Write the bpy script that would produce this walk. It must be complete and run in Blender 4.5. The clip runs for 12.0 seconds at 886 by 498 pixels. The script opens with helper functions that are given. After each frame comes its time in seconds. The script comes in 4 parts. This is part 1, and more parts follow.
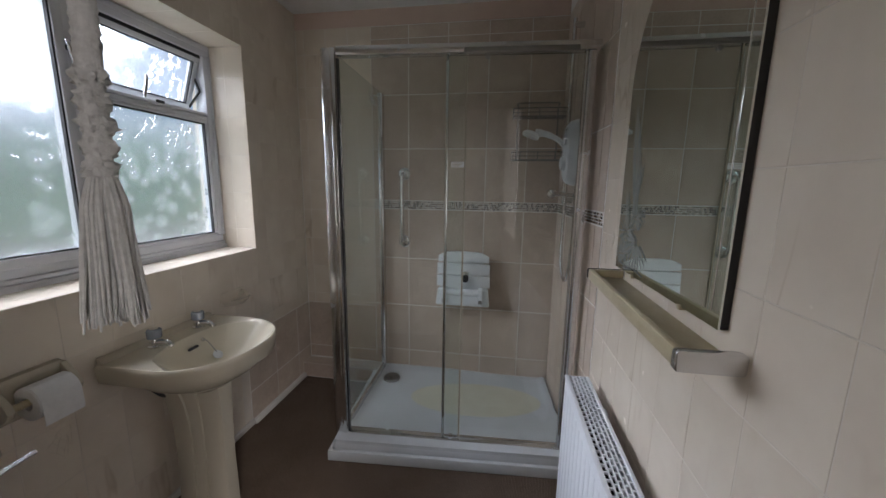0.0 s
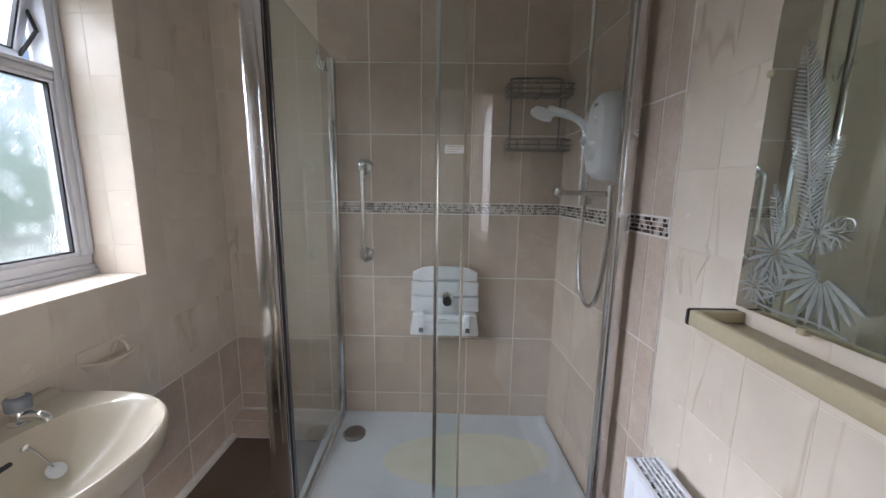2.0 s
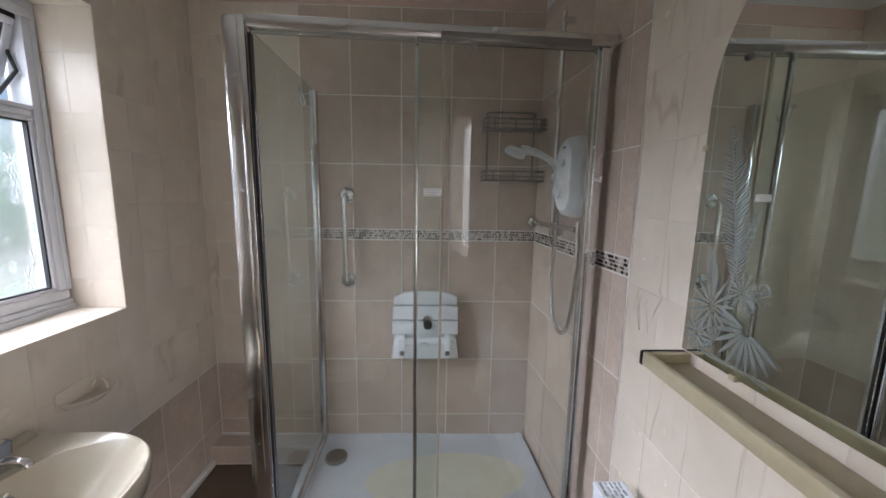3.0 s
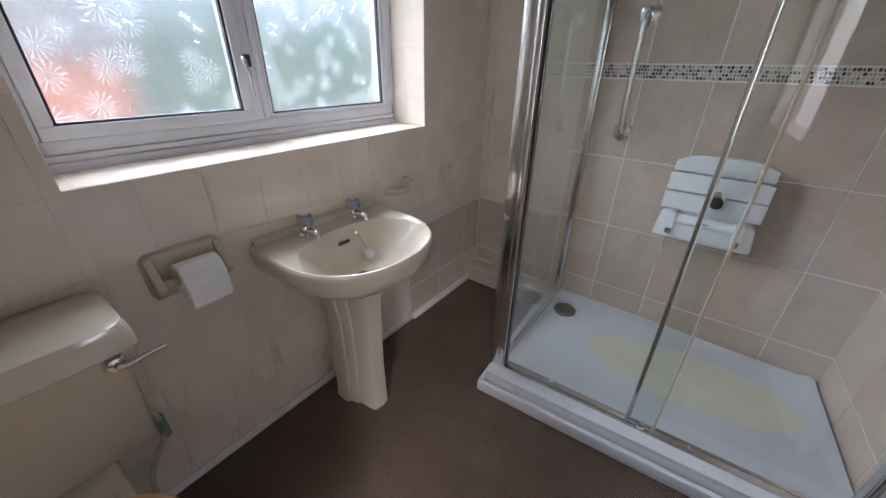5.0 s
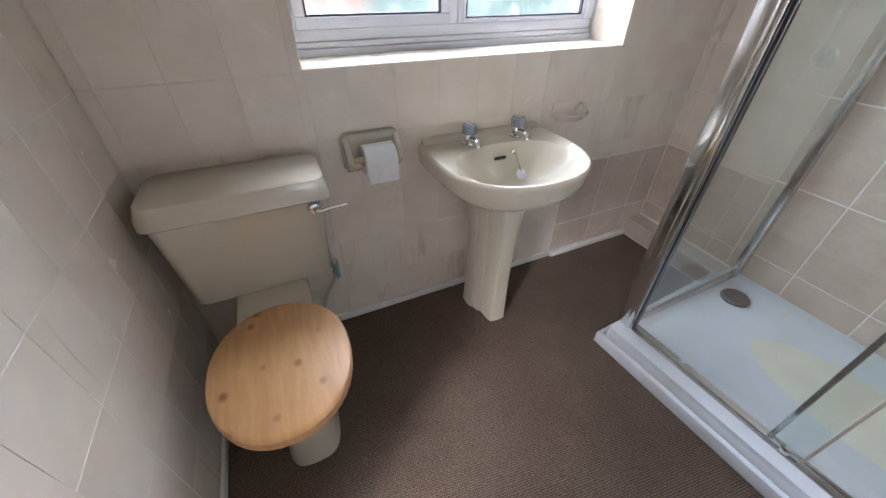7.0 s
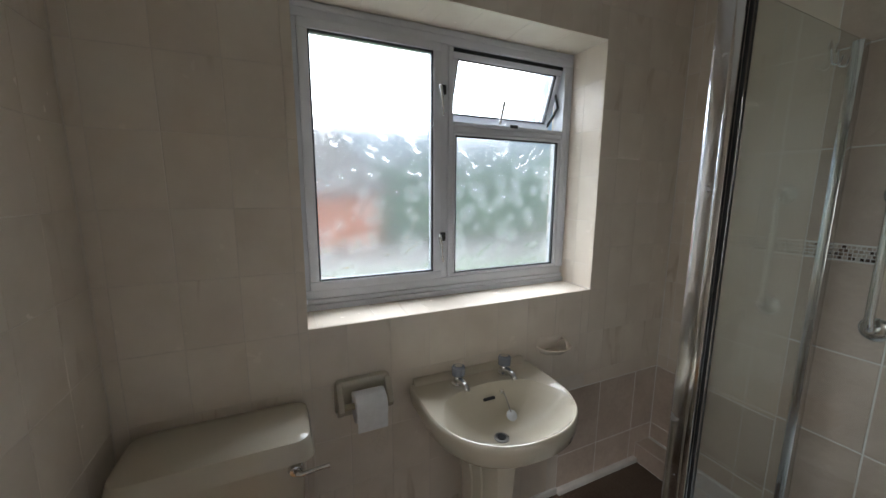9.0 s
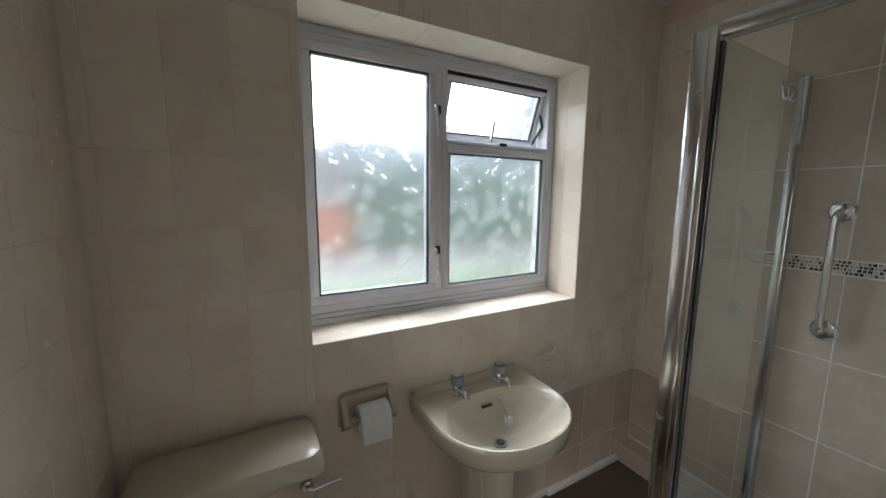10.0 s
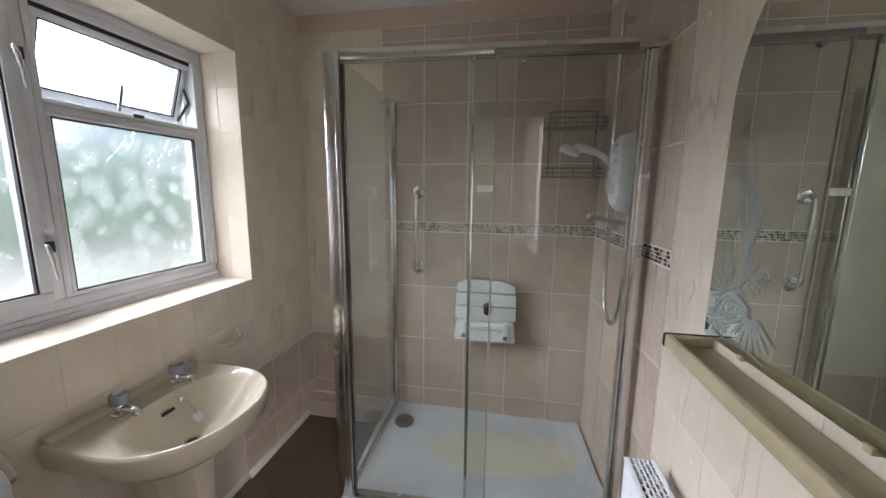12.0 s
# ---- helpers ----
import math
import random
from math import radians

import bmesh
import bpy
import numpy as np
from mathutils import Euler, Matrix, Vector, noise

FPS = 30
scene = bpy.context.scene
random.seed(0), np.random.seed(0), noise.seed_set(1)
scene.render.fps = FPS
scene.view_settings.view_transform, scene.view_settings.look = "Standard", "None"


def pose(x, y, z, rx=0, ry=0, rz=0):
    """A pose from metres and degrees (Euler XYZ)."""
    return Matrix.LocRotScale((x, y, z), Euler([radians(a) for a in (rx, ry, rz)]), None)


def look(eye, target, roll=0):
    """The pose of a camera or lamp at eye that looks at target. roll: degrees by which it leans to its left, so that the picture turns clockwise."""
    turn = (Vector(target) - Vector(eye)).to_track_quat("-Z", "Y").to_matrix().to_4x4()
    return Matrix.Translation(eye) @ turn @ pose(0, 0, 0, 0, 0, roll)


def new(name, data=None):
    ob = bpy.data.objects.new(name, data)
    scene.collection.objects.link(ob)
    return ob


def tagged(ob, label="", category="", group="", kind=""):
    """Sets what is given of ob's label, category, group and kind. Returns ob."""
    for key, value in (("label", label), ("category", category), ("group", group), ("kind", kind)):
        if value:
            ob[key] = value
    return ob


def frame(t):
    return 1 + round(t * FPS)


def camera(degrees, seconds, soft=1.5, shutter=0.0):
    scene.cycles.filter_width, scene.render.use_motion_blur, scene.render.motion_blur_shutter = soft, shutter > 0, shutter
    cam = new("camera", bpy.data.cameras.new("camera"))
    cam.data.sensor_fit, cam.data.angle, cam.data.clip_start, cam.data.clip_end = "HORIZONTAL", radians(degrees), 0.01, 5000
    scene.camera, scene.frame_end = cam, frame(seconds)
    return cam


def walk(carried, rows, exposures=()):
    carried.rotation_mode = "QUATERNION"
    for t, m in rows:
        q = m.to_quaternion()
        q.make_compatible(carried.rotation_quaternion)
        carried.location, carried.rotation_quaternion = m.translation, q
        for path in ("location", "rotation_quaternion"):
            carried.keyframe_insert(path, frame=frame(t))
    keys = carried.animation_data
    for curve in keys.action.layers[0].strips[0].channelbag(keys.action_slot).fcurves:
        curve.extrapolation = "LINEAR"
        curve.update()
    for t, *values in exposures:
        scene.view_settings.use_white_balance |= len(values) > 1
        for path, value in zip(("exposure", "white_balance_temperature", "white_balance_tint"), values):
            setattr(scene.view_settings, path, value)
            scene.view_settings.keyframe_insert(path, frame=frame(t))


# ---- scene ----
cam = camera(102.0, 12.0)
PATH = [
    (0, (1.362, 0.158, 1.364), (1.054, 2.105, 1.025), 0.8),
    (0.5, (1.281, 0.321, 1.33), (0.976, 2.27, 0.999), 1.0),
    (1, (1.215, 0.53, 1.292), (0.984, 2.488, 0.956), 1.1),
    (1.5, (1.166, 0.682, 1.281), (1.04, 2.649, 0.944), 0.9),
    (2, (1.152, 0.658, 1.346), (1.122, 2.63, 1.014), 0.8),
    (2.5, (1.163, 0.626, 1.428), (1.245, 2.601, 1.129), 0.8),
    (2.7, (1.164, 0.619, 1.456), (1.269, 2.597, 1.181), 0.9),
    (4.5, (1.115, 0.596, 1.355), (0.34, 2.282, 0.609), 1.1),
    (5, (1.095, 0.663, 1.265), (0.032, 2.085, 0.345), 0.9),
    (5.5, (1.095, 0.702, 1.223), (-0.141, 1.795, 0.093), 1.0),
    (6, (1.115, 0.7, 1.176), (-0.197, 1.598, -0.037), 0.7),
    (6.5, (1.139, 0.666, 1.174), (-0.234, 1.442, -0.055), 0.8),
    (7, (1.167, 0.654, 1.223), (-0.272, 1.329, 0.009), 0.6),
    (7.5, (1.162, 0.683, 1.337), (-0.432, 1.409, 0.373), 0.8),
    (7.7, (1.17, 0.69, 1.388), (-0.496, 1.455, 0.588), 1.0),
    (9.3, (1.18, 0.702, 1.474), (-0.621, 1.517, 1.169), 0.2),
    (9.5, (1.182, 0.675, 1.491), (-0.613, 1.503, 1.187), 0.4),
    (10, (1.178, 0.593, 1.489), (-0.558, 1.545, 1.205), 0.4),
    (10.5, (1.173, 0.537, 1.481), (-0.218, 1.938, 1.16), 0.5),
    (11, (1.208, 0.487, 1.468), (0.354, 2.267, 1.147), 0.5),
    (11.5, (1.226, 0.467, 1.461), (0.683, 2.365, 1.141), 0.6),
    (12, (1.267, 0.434, 1.452), (0.897, 2.374, 1.136), 0.6),
]
EXPOSURES = [(0, -0.18, 6050, 15), (1.5, 0.34, 5950, 17), (2.5, 0.58, 6050, 18), (4.5, 0.08, 5850, 16), (5, 0.5, 5850, 19), (5.5, 1.06, 5750, 21), (6.5, 1.44, 5750, 18), (7.5, 0.6, 5650, 13), (9.5, -0.10, 6150, 11), (10.5, 0.12, 6150, 12), (11, 0.14, 6000, 15), (12, 0.53, 6250, 16)]
walk(cam, [(t, look(eye, target, roll)) for t, eye, target, roll in PATH], EXPOSURES)

# ---------------------------------------------------------------- light
world = bpy.data.worlds.new("overcast_sky")
world.use_nodes = True
scene.world = world
wn = world.node_tree
sky = wn.nodes.new("ShaderNodeTexSky")
sky.sky_type, sky.sun_disc = "NISHITA", False
sky.sun_elevation, sky.sun_rotation = radians(43), radians(144)
sky.air_density, sky.dust_density = 1.0, 4.0
wn.links.new(sky.outputs[0], wn.nodes["Background"].inputs[0])
wn.nodes["Background"].inputs[1].default_value = 0.11
sun = new("sun", bpy.data.lights.new("sun", "SUN"))
sun.data.energy, sun.data.angle, sun.data.color = 2.4, radians(15), (1.0, 0.95, 0.88)
sun.matrix_world = look((5, -7, 8), (0, 1.4, 1.5))
# the open bright sky beyond the window
skylight = new("skylight", bpy.data.lights.new("skylight", "AREA"))
skylight.data.shape, skylight.data.size, skylight.data.size_y = "RECTANGLE", 8.5, 5.6
skylight.data.energy, skylight.data.color = 1450, (0.92, 0.965, 1.0)
skylight.matrix_world = look((-4.6, 1.45, 5.1), (0.0, 1.4, 1.5))

# fill lamp added at an unseen hall opening, standing in for daylight there
hall_fill = new("hall_fill_lamp", bpy.data.lights.new("hall_fill_lamp", "AREA"))
hall_fill.data.shape, hall_fill.data.size, hall_fill.data.size_y = "RECTANGLE", 1.12, 1.42
hall_fill.data.energy, hall_fill.data.color = 14, (1.0, 0.98, 0.95)
hall_fill.matrix_world = look((1.93, -0.95, 1.55), (1.0, -0.95, 1.55))

# ---------------------------------------------------------------- materials


def mat(name, colour, rough=0.5, metal=0.0, build=None, spec=0.5, coat=0.0):
    m = bpy.data.materials.new(name)
    m.use_nodes = True
    nt = m.node_tree
    b = nt.nodes["Principled BSDF"]
    b.inputs["Base Color"].default_value = (*colour, 1)
    b.inputs["Roughness"].default_value = rough
    b.inputs["Metallic"].default_value = metal
    b.inputs["Specular IOR Level"].default_value = spec
    b.inputs["Coat Weight"].default_value = coat
    if build:
        build(nt, b)
    return m


def node(nt, kind, **values):
    n = nt.nodes.new(kind)
    for key, value in values.items():
        n.inputs[key.replace("_", " ")].default_value = value
    return n


def coords(nt, scale=(1, 1, 1), turn=(0, 0, 0), scatter=False):
    """Object coordinates, shifted piece by piece where asked."""
    tc = nt.nodes.new("ShaderNodeTexCoord")
    mp = nt.nodes.new("ShaderNodeMapping")
    mp.inputs["Scale"].default_value = scale
    mp.inputs["Rotation"].default_value = turn
    if scatter:
        info = nt.nodes.new("ShaderNodeObjectInfo")
        mul = nt.nodes.new("ShaderNodeVectorMath")
        mul.operation = "MULTIPLY_ADD"
        mul.inputs[1].default_value = (37.0, 53.0, 71.0)
        nt.links.new(info.outputs["Random"], mul.inputs[0])
        nt.links.new(tc.outputs["Object"], mul.inputs[2])
        nt.links.new(mul.outputs[0], mp.inputs[0])
    else:
        nt.links.new(tc.outputs["Object"], mp.inputs[0])
    return mp.outputs[0]


def noisy(nt, vec, scale, detail=4.0, rough=0.55):
    n = node(nt, "ShaderNodeTexNoise", Scale=scale, Detail=detail, Roughness=rough)
    nt.links.new(vec, n.inputs["Vector"])
    return n.outputs["Fac"]


def ramp(nt, fac, stops):
    r = nt.nodes.new("ShaderNodeValToRGB")
    els = r.color_ramp.elements
    while len(els) < len(stops):
        els.new(0.5)
    for e, (p, c) in zip(els, stops):
        e.position, e.color = p, (*c, 1)
    nt.links.new(fac, r.inputs[0])
    return r.outputs[0]


def mixed(nt, a, b, fac, mode="MIX"):
    m = nt.nodes.new("ShaderNodeMix")
    m.data_type, m.blend_type = "RGBA", mode
    for sock, v in ((m.inputs[0], fac), (m.inputs[6], a), (m.inputs[7], b)):
        if isinstance(v, (int, float)):
            sock.default_value = v
        elif isinstance(v, tuple):
            sock.default_value = (*v, 1)
        else:
            nt.links.new(v, sock)
    return m.outputs[2]


def bump(nt, b, height, strength, dist=0.01):
    n = node(nt, "ShaderNodeBump", Strength=strength, Distance=dist)
    nt.links.new(height, n.inputs["Height"])
    nt.links.new(n.outputs[0], b.inputs["Normal"])


def g(v):
    return (v, v, v)


def cream_tile(nt, b):
    # pale marbled glaze with slanting brown veins
    v = coords(nt, (1, 1, 1), (0.32, -0.32, 0), True)
    soft = noisy(nt, v, 5.0)
    st = coords(nt, (1.0, 1.0, 0.16), (0.30, -0.30, 0), True)
    vein = noisy(nt, st, 5.0, 3.0, 0.5)
    base = ramp(nt, soft, [(0.3, (0.69, 0.60, 0.495)), (0.7, (0.78, 0.695, 0.585))])
    line = ramp(nt, vein, [(0.485, g(0)), (0.5, g(1)), (0.515, g(0))])
    where = ramp(nt, noisy(nt, v, 3.0, 2.0), [(0.52, g(0)), (0.68, g(0.5))])
    k = mixed(nt, line, where, 1.0, "MULTIPLY")
    col = mixed(nt, base, (0.44, 0.33, 0.22), k)
    wide = ramp(nt, noisy(nt, st, 4.0, 3.0), [(0.52, g(0)), (0.8, g(0.22))])
    col = mixed(nt, col, (0.60, 0.50, 0.39), wide)
    nt.links.new(col, b.inputs["Base Color"])
    bump(nt, b, noisy(nt, coords(nt, scatter=True), 9.0, 2.0), 0.05, 0.01)
    r = ramp(nt, noisy(nt, v, 14.0, 3.0), [(0.3, g(0.16)), (0.8, g(0.30))])
    nt.links.new(r, b.inputs["Roughness"])


def shower_tile(nt, b):
    v = coords(nt, scatter=True)
    big = noisy(nt, v, 7.0, 6.0, 0.62)
    fine = noisy(nt, v, 70.0, 4.0)
    col = ramp(nt, big, [(0.28, (0.485, 0.385, 0.310)), (0.55, (0.565, 0.460, 0.375)), (0.78, (0.645, 0.545, 0.460))])
    col = mixed(nt, col, ramp(nt, fine, [(0.35, g(0.42)), (0.65, g(0.58))]), 0.35, "OVERLAY")
    info = nt.nodes.new("ShaderNodeObjectInfo")
    tone = ramp(nt, info.outputs["Random"], [(0.0, g(0.93)), (1.0, g(1.05))])
    nt.links.new(mixed(nt, col, tone, 1.0, "MULTIPLY"), b.inputs["Base Color"])
    r = ramp(nt, fine, [(0.3, g(0.28)), (0.7, g(0.44))])
    nt.links.new(r, b.inputs["Roughness"])
    bump(nt, b, big, 0.12, 0.004)


def carpet_pile(nt, b):
    # ribbed loop pile, worn and stained unevenly
    v = coords(nt)
    stain = noisy(nt, v, 2.2, 5.0, 0.6)
    speck = noisy(nt, v, 190.0, 2.0)
    w = nt.nodes.new("ShaderNodeTexWave")
    w.bands_direction = "X"
    w.inputs["Scale"].default_value, w.inputs["Distortion"].default_value = 46.0, 3.0
    w.inputs["Detail"].default_value, w.inputs["Detail Scale"].default_value = 2.0, 6.0
    nt.links.new(coords(nt, (1, 1, 1), (0, 0, 0.12)), w.inputs["Vector"])
    w2 = nt.nodes.new("ShaderNodeTexWave")
    w2.bands_direction = "Y"
    w2.inputs["Scale"].default_value, w2.inputs["Distortion"].default_value = 62.0, 4.0
    w2.inputs["Detail Scale"].default_value = 9.0
    nt.links.new(coords(nt, (1, 1, 1), (0, 0, 0.12)), w2.inputs["Vector"])
    h = mixed(nt, w.outputs[0], w2.outputs[0], 0.4)
    col = ramp(nt, stain, [(0.3, (0.145, 0.102, 0.074)), (0.7, (0.215, 0.156, 0.117))])
    col = mixed(nt, col, ramp(nt, h, [(0.15, g(0.14)), (0.8, g(0.70))]), 0.75, "OVERLAY")
    col = mixed(nt, col, ramp(nt, speck, [(0.3, g(0.22)), (0.7, g(0.78))]), 0.7, "OVERLAY")
    nt.links.new(col, b.inputs["Base Color"])
    bump(nt, b, mixed(nt, h, speck, 0.35), 1.0, 0.006)


def speckle(c1, c2, scale=6.0, strength=0.05, dist=0.003):
    def f(nt, b):
        v = coords(nt)
        n = noisy(nt, v, scale, 5.0, 0.6)
        nt.links.new(ramp(nt, n, [(0.3, c1), (0.7, c2)]), b.inputs["Base Color"])
        bump(nt, b, noisy(nt, v, scale * 9, 3.0), strength, dist)
    return f


def smudged(lo, hi, scale=20.0):
    def f(nt, b):
        nt.links.new(ramp(nt, noisy(nt, coords(nt), scale, 5.0), [(0.3, g(lo)), (0.75, g(hi))]), b.inputs["Roughness"])
    return f


def pine(nt, b):
    w = nt.nodes.new("ShaderNodeTexNoise")
    w.inputs["Scale"].default_value, w.inputs["Detail"].default_value = 10.0, 5.0
    nt.links.new(coords(nt, (1.0, 7.0, 1.0), (0, 0, 0.5)), w.inputs["Vector"])
    col = ramp(nt, w.outputs["Fac"], [(0.3, (0.50, 0.265, 0.10)), (0.5, (0.55, 0.30, 0.12)), (0.75, (0.60, 0.345, 0.145))])
    vo = node(nt, "ShaderNodeTexVoronoi", Scale=10.5)
    nt.links.new(coords(nt, (1.0, 1.25, 0.0), (0, 0, 0.5)), vo.inputs["Vector"])
    knot = ramp(nt, vo.outputs["Distance"], [(0.07, g(0.9)), (0.19, g(0))])
    col = mixed(nt, col, (0.25, 0.10, 0.035), knot)
    nt.links.new(col, b.inputs["Base Color"])


def mosaic_tone(nt, b):
    geo = nt.nodes.new("ShaderNodeNewGeometry")
    r = nt.nodes.new("ShaderNodeValToRGB")
    r.color_ramp.interpolation = "CONSTANT"
    tones = [(0.0, (0.035, 0.022, 0.016)), (0.24, (0.52, 0.45, 0.38)), (0.50, (0.15, 0.10, 0.07)),
             (0.62, (0.40, 0.32, 0.26)), (0.76, (0.07, 0.045, 0.035)), (0.86, (0.62, 0.57, 0.51))]
    els = r.color_ramp.elements
    while len(els) < len(tones):
        els.new(0.5)
    for e, (p, c) in zip(els, tones):
        e.position, e.color = p, (*c, 1)
    nt.links.new(geo.outputs["Random Per Island"], r.inputs[0])
    nt.links.new(r.outputs[0], b.inputs["Base Color"])


def obscured(nt, b):
    # pressed leaf-pattern glass
    b.inputs["Transmission Weight"].default_value = 1.0
    b.inputs["IOR"].default_value = 1.45
    v = coords(nt, (0, 1, 1))
    vo = node(nt, "ShaderNodeTexVoronoi", Scale=14.0)
    nt.links.new(v, vo.inputs["Vector"])
    sc = nt.nodes.new("ShaderNodeVectorMath")
    sc.operation = "SCALE"
    sc.inputs["Scale"].default_value = 14.0
    nt.links.new(v, sc.inputs[0])
    scp = nt.nodes.new("ShaderNodeVectorMath")
    scp.operation = "SCALE"
    scp.inputs["Scale"].default_value = 14.0
    nt.links.new(vo.outputs["Position"], scp.inputs[0])
    off = nt.nodes.new("ShaderNodeVectorMath")
    off.operation = "SUBTRACT"
    nt.links.new(sc.outputs[0], off.inputs[0])
    nt.links.new(scp.outputs[0], off.inputs[1])
    sep = nt.nodes.new("ShaderNodeSeparateXYZ")
    nt.links.new(off.outputs[0], sep.inputs[0])

    def calc(op, a, b=None):
        m = nt.nodes.new("ShaderNodeMath")
        m.operation = op
        for k, q in enumerate((a, b)):
            if isinstance(q, (int, float)):
                m.inputs[k].default_value = q
            elif q is not None:
                nt.links.new(q, m.inputs[k])
        return m.outputs[0]
    # each cell is a little flower of narrow petals round its middle
    turn = calc("MULTIPLY", calc("ARCTAN2", sep.outputs[1], sep.outputs[2]), 14.0)
    wob = calc("MULTIPLY", noisy(nt, v, 30.0, 2.0), 2.5)
    petal = calc("SINE", calc("ADD", turn, wob))
    ringed = ramp(nt, vo.outputs["Distance"], [(0.04, g(0.0)), (0.14, g(0.8)), (0.44, g(1.0)), (0.60, g(0.0))])
    h = calc("MULTIPLY", petal, ringed)
    frost = ramp(nt, h, [(0.25, g(0.035)), (0.85, g(0.11))])
    h = mixed(nt, h, noisy(nt, v, 90.0, 3.0), 0.12)
    bump(nt, b, h, 0.20, 0.004)
    # the pressed pattern scatters part of the daylight
    tr = node(nt, "ShaderNodeBsdfTranslucent", Color=(0.93, 0.96, 1.0, 1))
    mix = node(nt, "ShaderNodeMixShader", Fac=0.05)
    nt.links.new(frost, mix.inputs[0])
    nt.links.new(b.outputs[0], mix.inputs[1])
    nt.links.new(tr.outputs[0], mix.inputs[2])
    nt.links.new(mix.outputs[0], nt.nodes["Material Output"].inputs["Surface"])


def clear_glass(nt, b):
    b.inputs["Transmission Weight"].default_value = 1.0
    b.inputs["IOR"].default_value = 1.42


def cloudy_acrylic(nt, b):
    b.inputs["Transmission Weight"].default_value = 0.35
    b.inputs["IOR"].default_value = 1.45


M_CREAM = mat("cream_marbled_tile", (0.7, 0.62, 0.54), 0.2, build=cream_tile)
M_SHOWER = mat("beige_stone_tile", (0.4, 0.32, 0.27), 0.35, build=shower_tile)
M_GROUT = mat("white_grout", (0.72, 0.68, 0.63), 0.85, build=speckle((0.72, 0.69, 0.65), (0.84, 0.82, 0.79), 9.0, 0.2))
M_CREAMGROUT = mat("cream_grout", (0.66, 0.58, 0.5), 0.6, build=speckle((0.62, 0.55, 0.47), (0.70, 0.63, 0.55), 9.0, 0.1))
M_PINK = mat("peach_wall_paint", (0.66, 0.50, 0.42), 0.6, build=speckle((0.62, 0.47, 0.39), (0.69, 0.53, 0.45), 3.0, 0.06))
M_CEIL = mat("white_ceiling_paint", (0.8, 0.79, 0.77), 0.8, build=speckle((0.76, 0.75, 0.73), (0.82, 0.81, 0.8), 4.0, 0.15))
# darkened in colour to keep the unseen hall's reflection in the glass dim
M_HALL = mat("hall_wall_darkened", (0.36, 0.32, 0.28), 0.7, build=speckle((0.34, 0.30, 0.26), (0.39, 0.35, 0.30), 3.0, 0.06))
M_CARPET = mat("brown_loop_carpet", (0.18, 0.13, 0.1), 0.95, build=carpet_pile, spec=0.15)
M_PAINT = mat("white_gloss_paint", (0.76, 0.74, 0.70), 0.35, build=speckle((0.66, 0.63, 0.57), (0.78, 0.76, 0.73), 7.0, 0.08))
M_UPVC = mat("white_window_frame", (0.74, 0.75, 0.78), 0.35, build=speckle((0.60, 0.61, 0.65), (0.69, 0.70, 0.74), 5.0, 0.04))
M_GASKET = mat("black_rubber", (0.02, 0.02, 0.022), 0.6)
M_OBSCURE = mat("obscured_window_glass", (0.96, 0.98, 0.98), 0.19, build=obscured)
M_GLASS = mat("shower_glass", (0.925, 0.965, 0.945), 0.0, build=clear_glass)
M_CHROME = mat("chrome", (0.76, 0.77, 0.78), 0.1, 1.0, build=smudged(0.05, 0.2))
M_ALU = mat("polished_aluminium", (0.72, 0.72, 0.73), 0.2, 1.0, build=smudged(0.12, 0.3))
M_DULL = mat("worn_steel", (0.30, 0.285, 0.27), 0.35, 1.0, build=smudged(0.25, 0.5))
M_WHITE = mat("white_plastic", (0.80, 0.81, 0.82), 0.3, build=smudged(0.22, 0.42))
M_ACRYL = mat("white_acrylic_tray", (0.78, 0.78, 0.78), 0.25, build=speckle((0.54, 0.56, 0.58), (0.62, 0.64, 0.66), 4.0, 0.02))
M_GRIP = mat("stained_grip_surface", (0.62, 0.58, 0.44), 0.6, build=speckle((0.56, 0.535, 0.42), (0.64, 0.62, 0.515), 12.0, 0.3))
M_CERAMIC = mat("cream_glazed_ceramic", (0.55, 0.495, 0.39), 0.12, build=smudged(0.08, 0.2, 9.0), coat=0.3)
M_BEIGE = mat("aged_beige_plastic", (0.50, 0.43, 0.28), 0.4, build=speckle((0.44, 0.37, 0.23), (0.53, 0.46, 0.31), 14.0, 0.05))
M_PINE = mat("varnished_pine", (0.6, 0.34, 0.14), 0.44, build=pine, coat=0.08)
M_PAPER = mat("white_paper", (0.8, 0.8, 0.8), 0.9, build=speckle((0.76, 0.76, 0.76), (0.83, 0.83, 0.83), 60.0, 0.3), spec=0.1)
# also used where a part's dark colour stands for shade in a gap
M_DARK = mat("dark_plastic_and_shade", (0.025, 0.024, 0.025), 0.6)
M_MIRROR = mat("mirror_silver", (0.80, 0.85, 0.82), 0.01, 1.0)
M_ETCH = mat("etched_frosted_glass", (0.62, 0.67, 0.67), 0.38, 0.85, build=smudged(0.30, 0.46))
M_ETCH.node_tree.nodes["Principled BSDF"].inputs["Alpha"].default_value = 0.55
M_MOSAIC = mat("glass_mosaic", (0.3, 0.2, 0.15), 0.2, build=mosaic_tone)
M_YARN = mat("white_wool_yarn", (0.70, 0.69, 0.66), 0.95, build=speckle((0.58, 0.57, 0.54), (0.76, 0.75, 0.72), 160.0, 0.8), spec=0.1)
M_RADIATOR = mat("white_enamel", (0.78, 0.80, 0.85), 0.4, build=speckle((0.76, 0.78, 0.83), (0.80, 0.82, 0.87), 4.0, 0.02))
M_SEAL = mat("yellowed_door_seal", (0.40, 0.36, 0.27), 0.3)
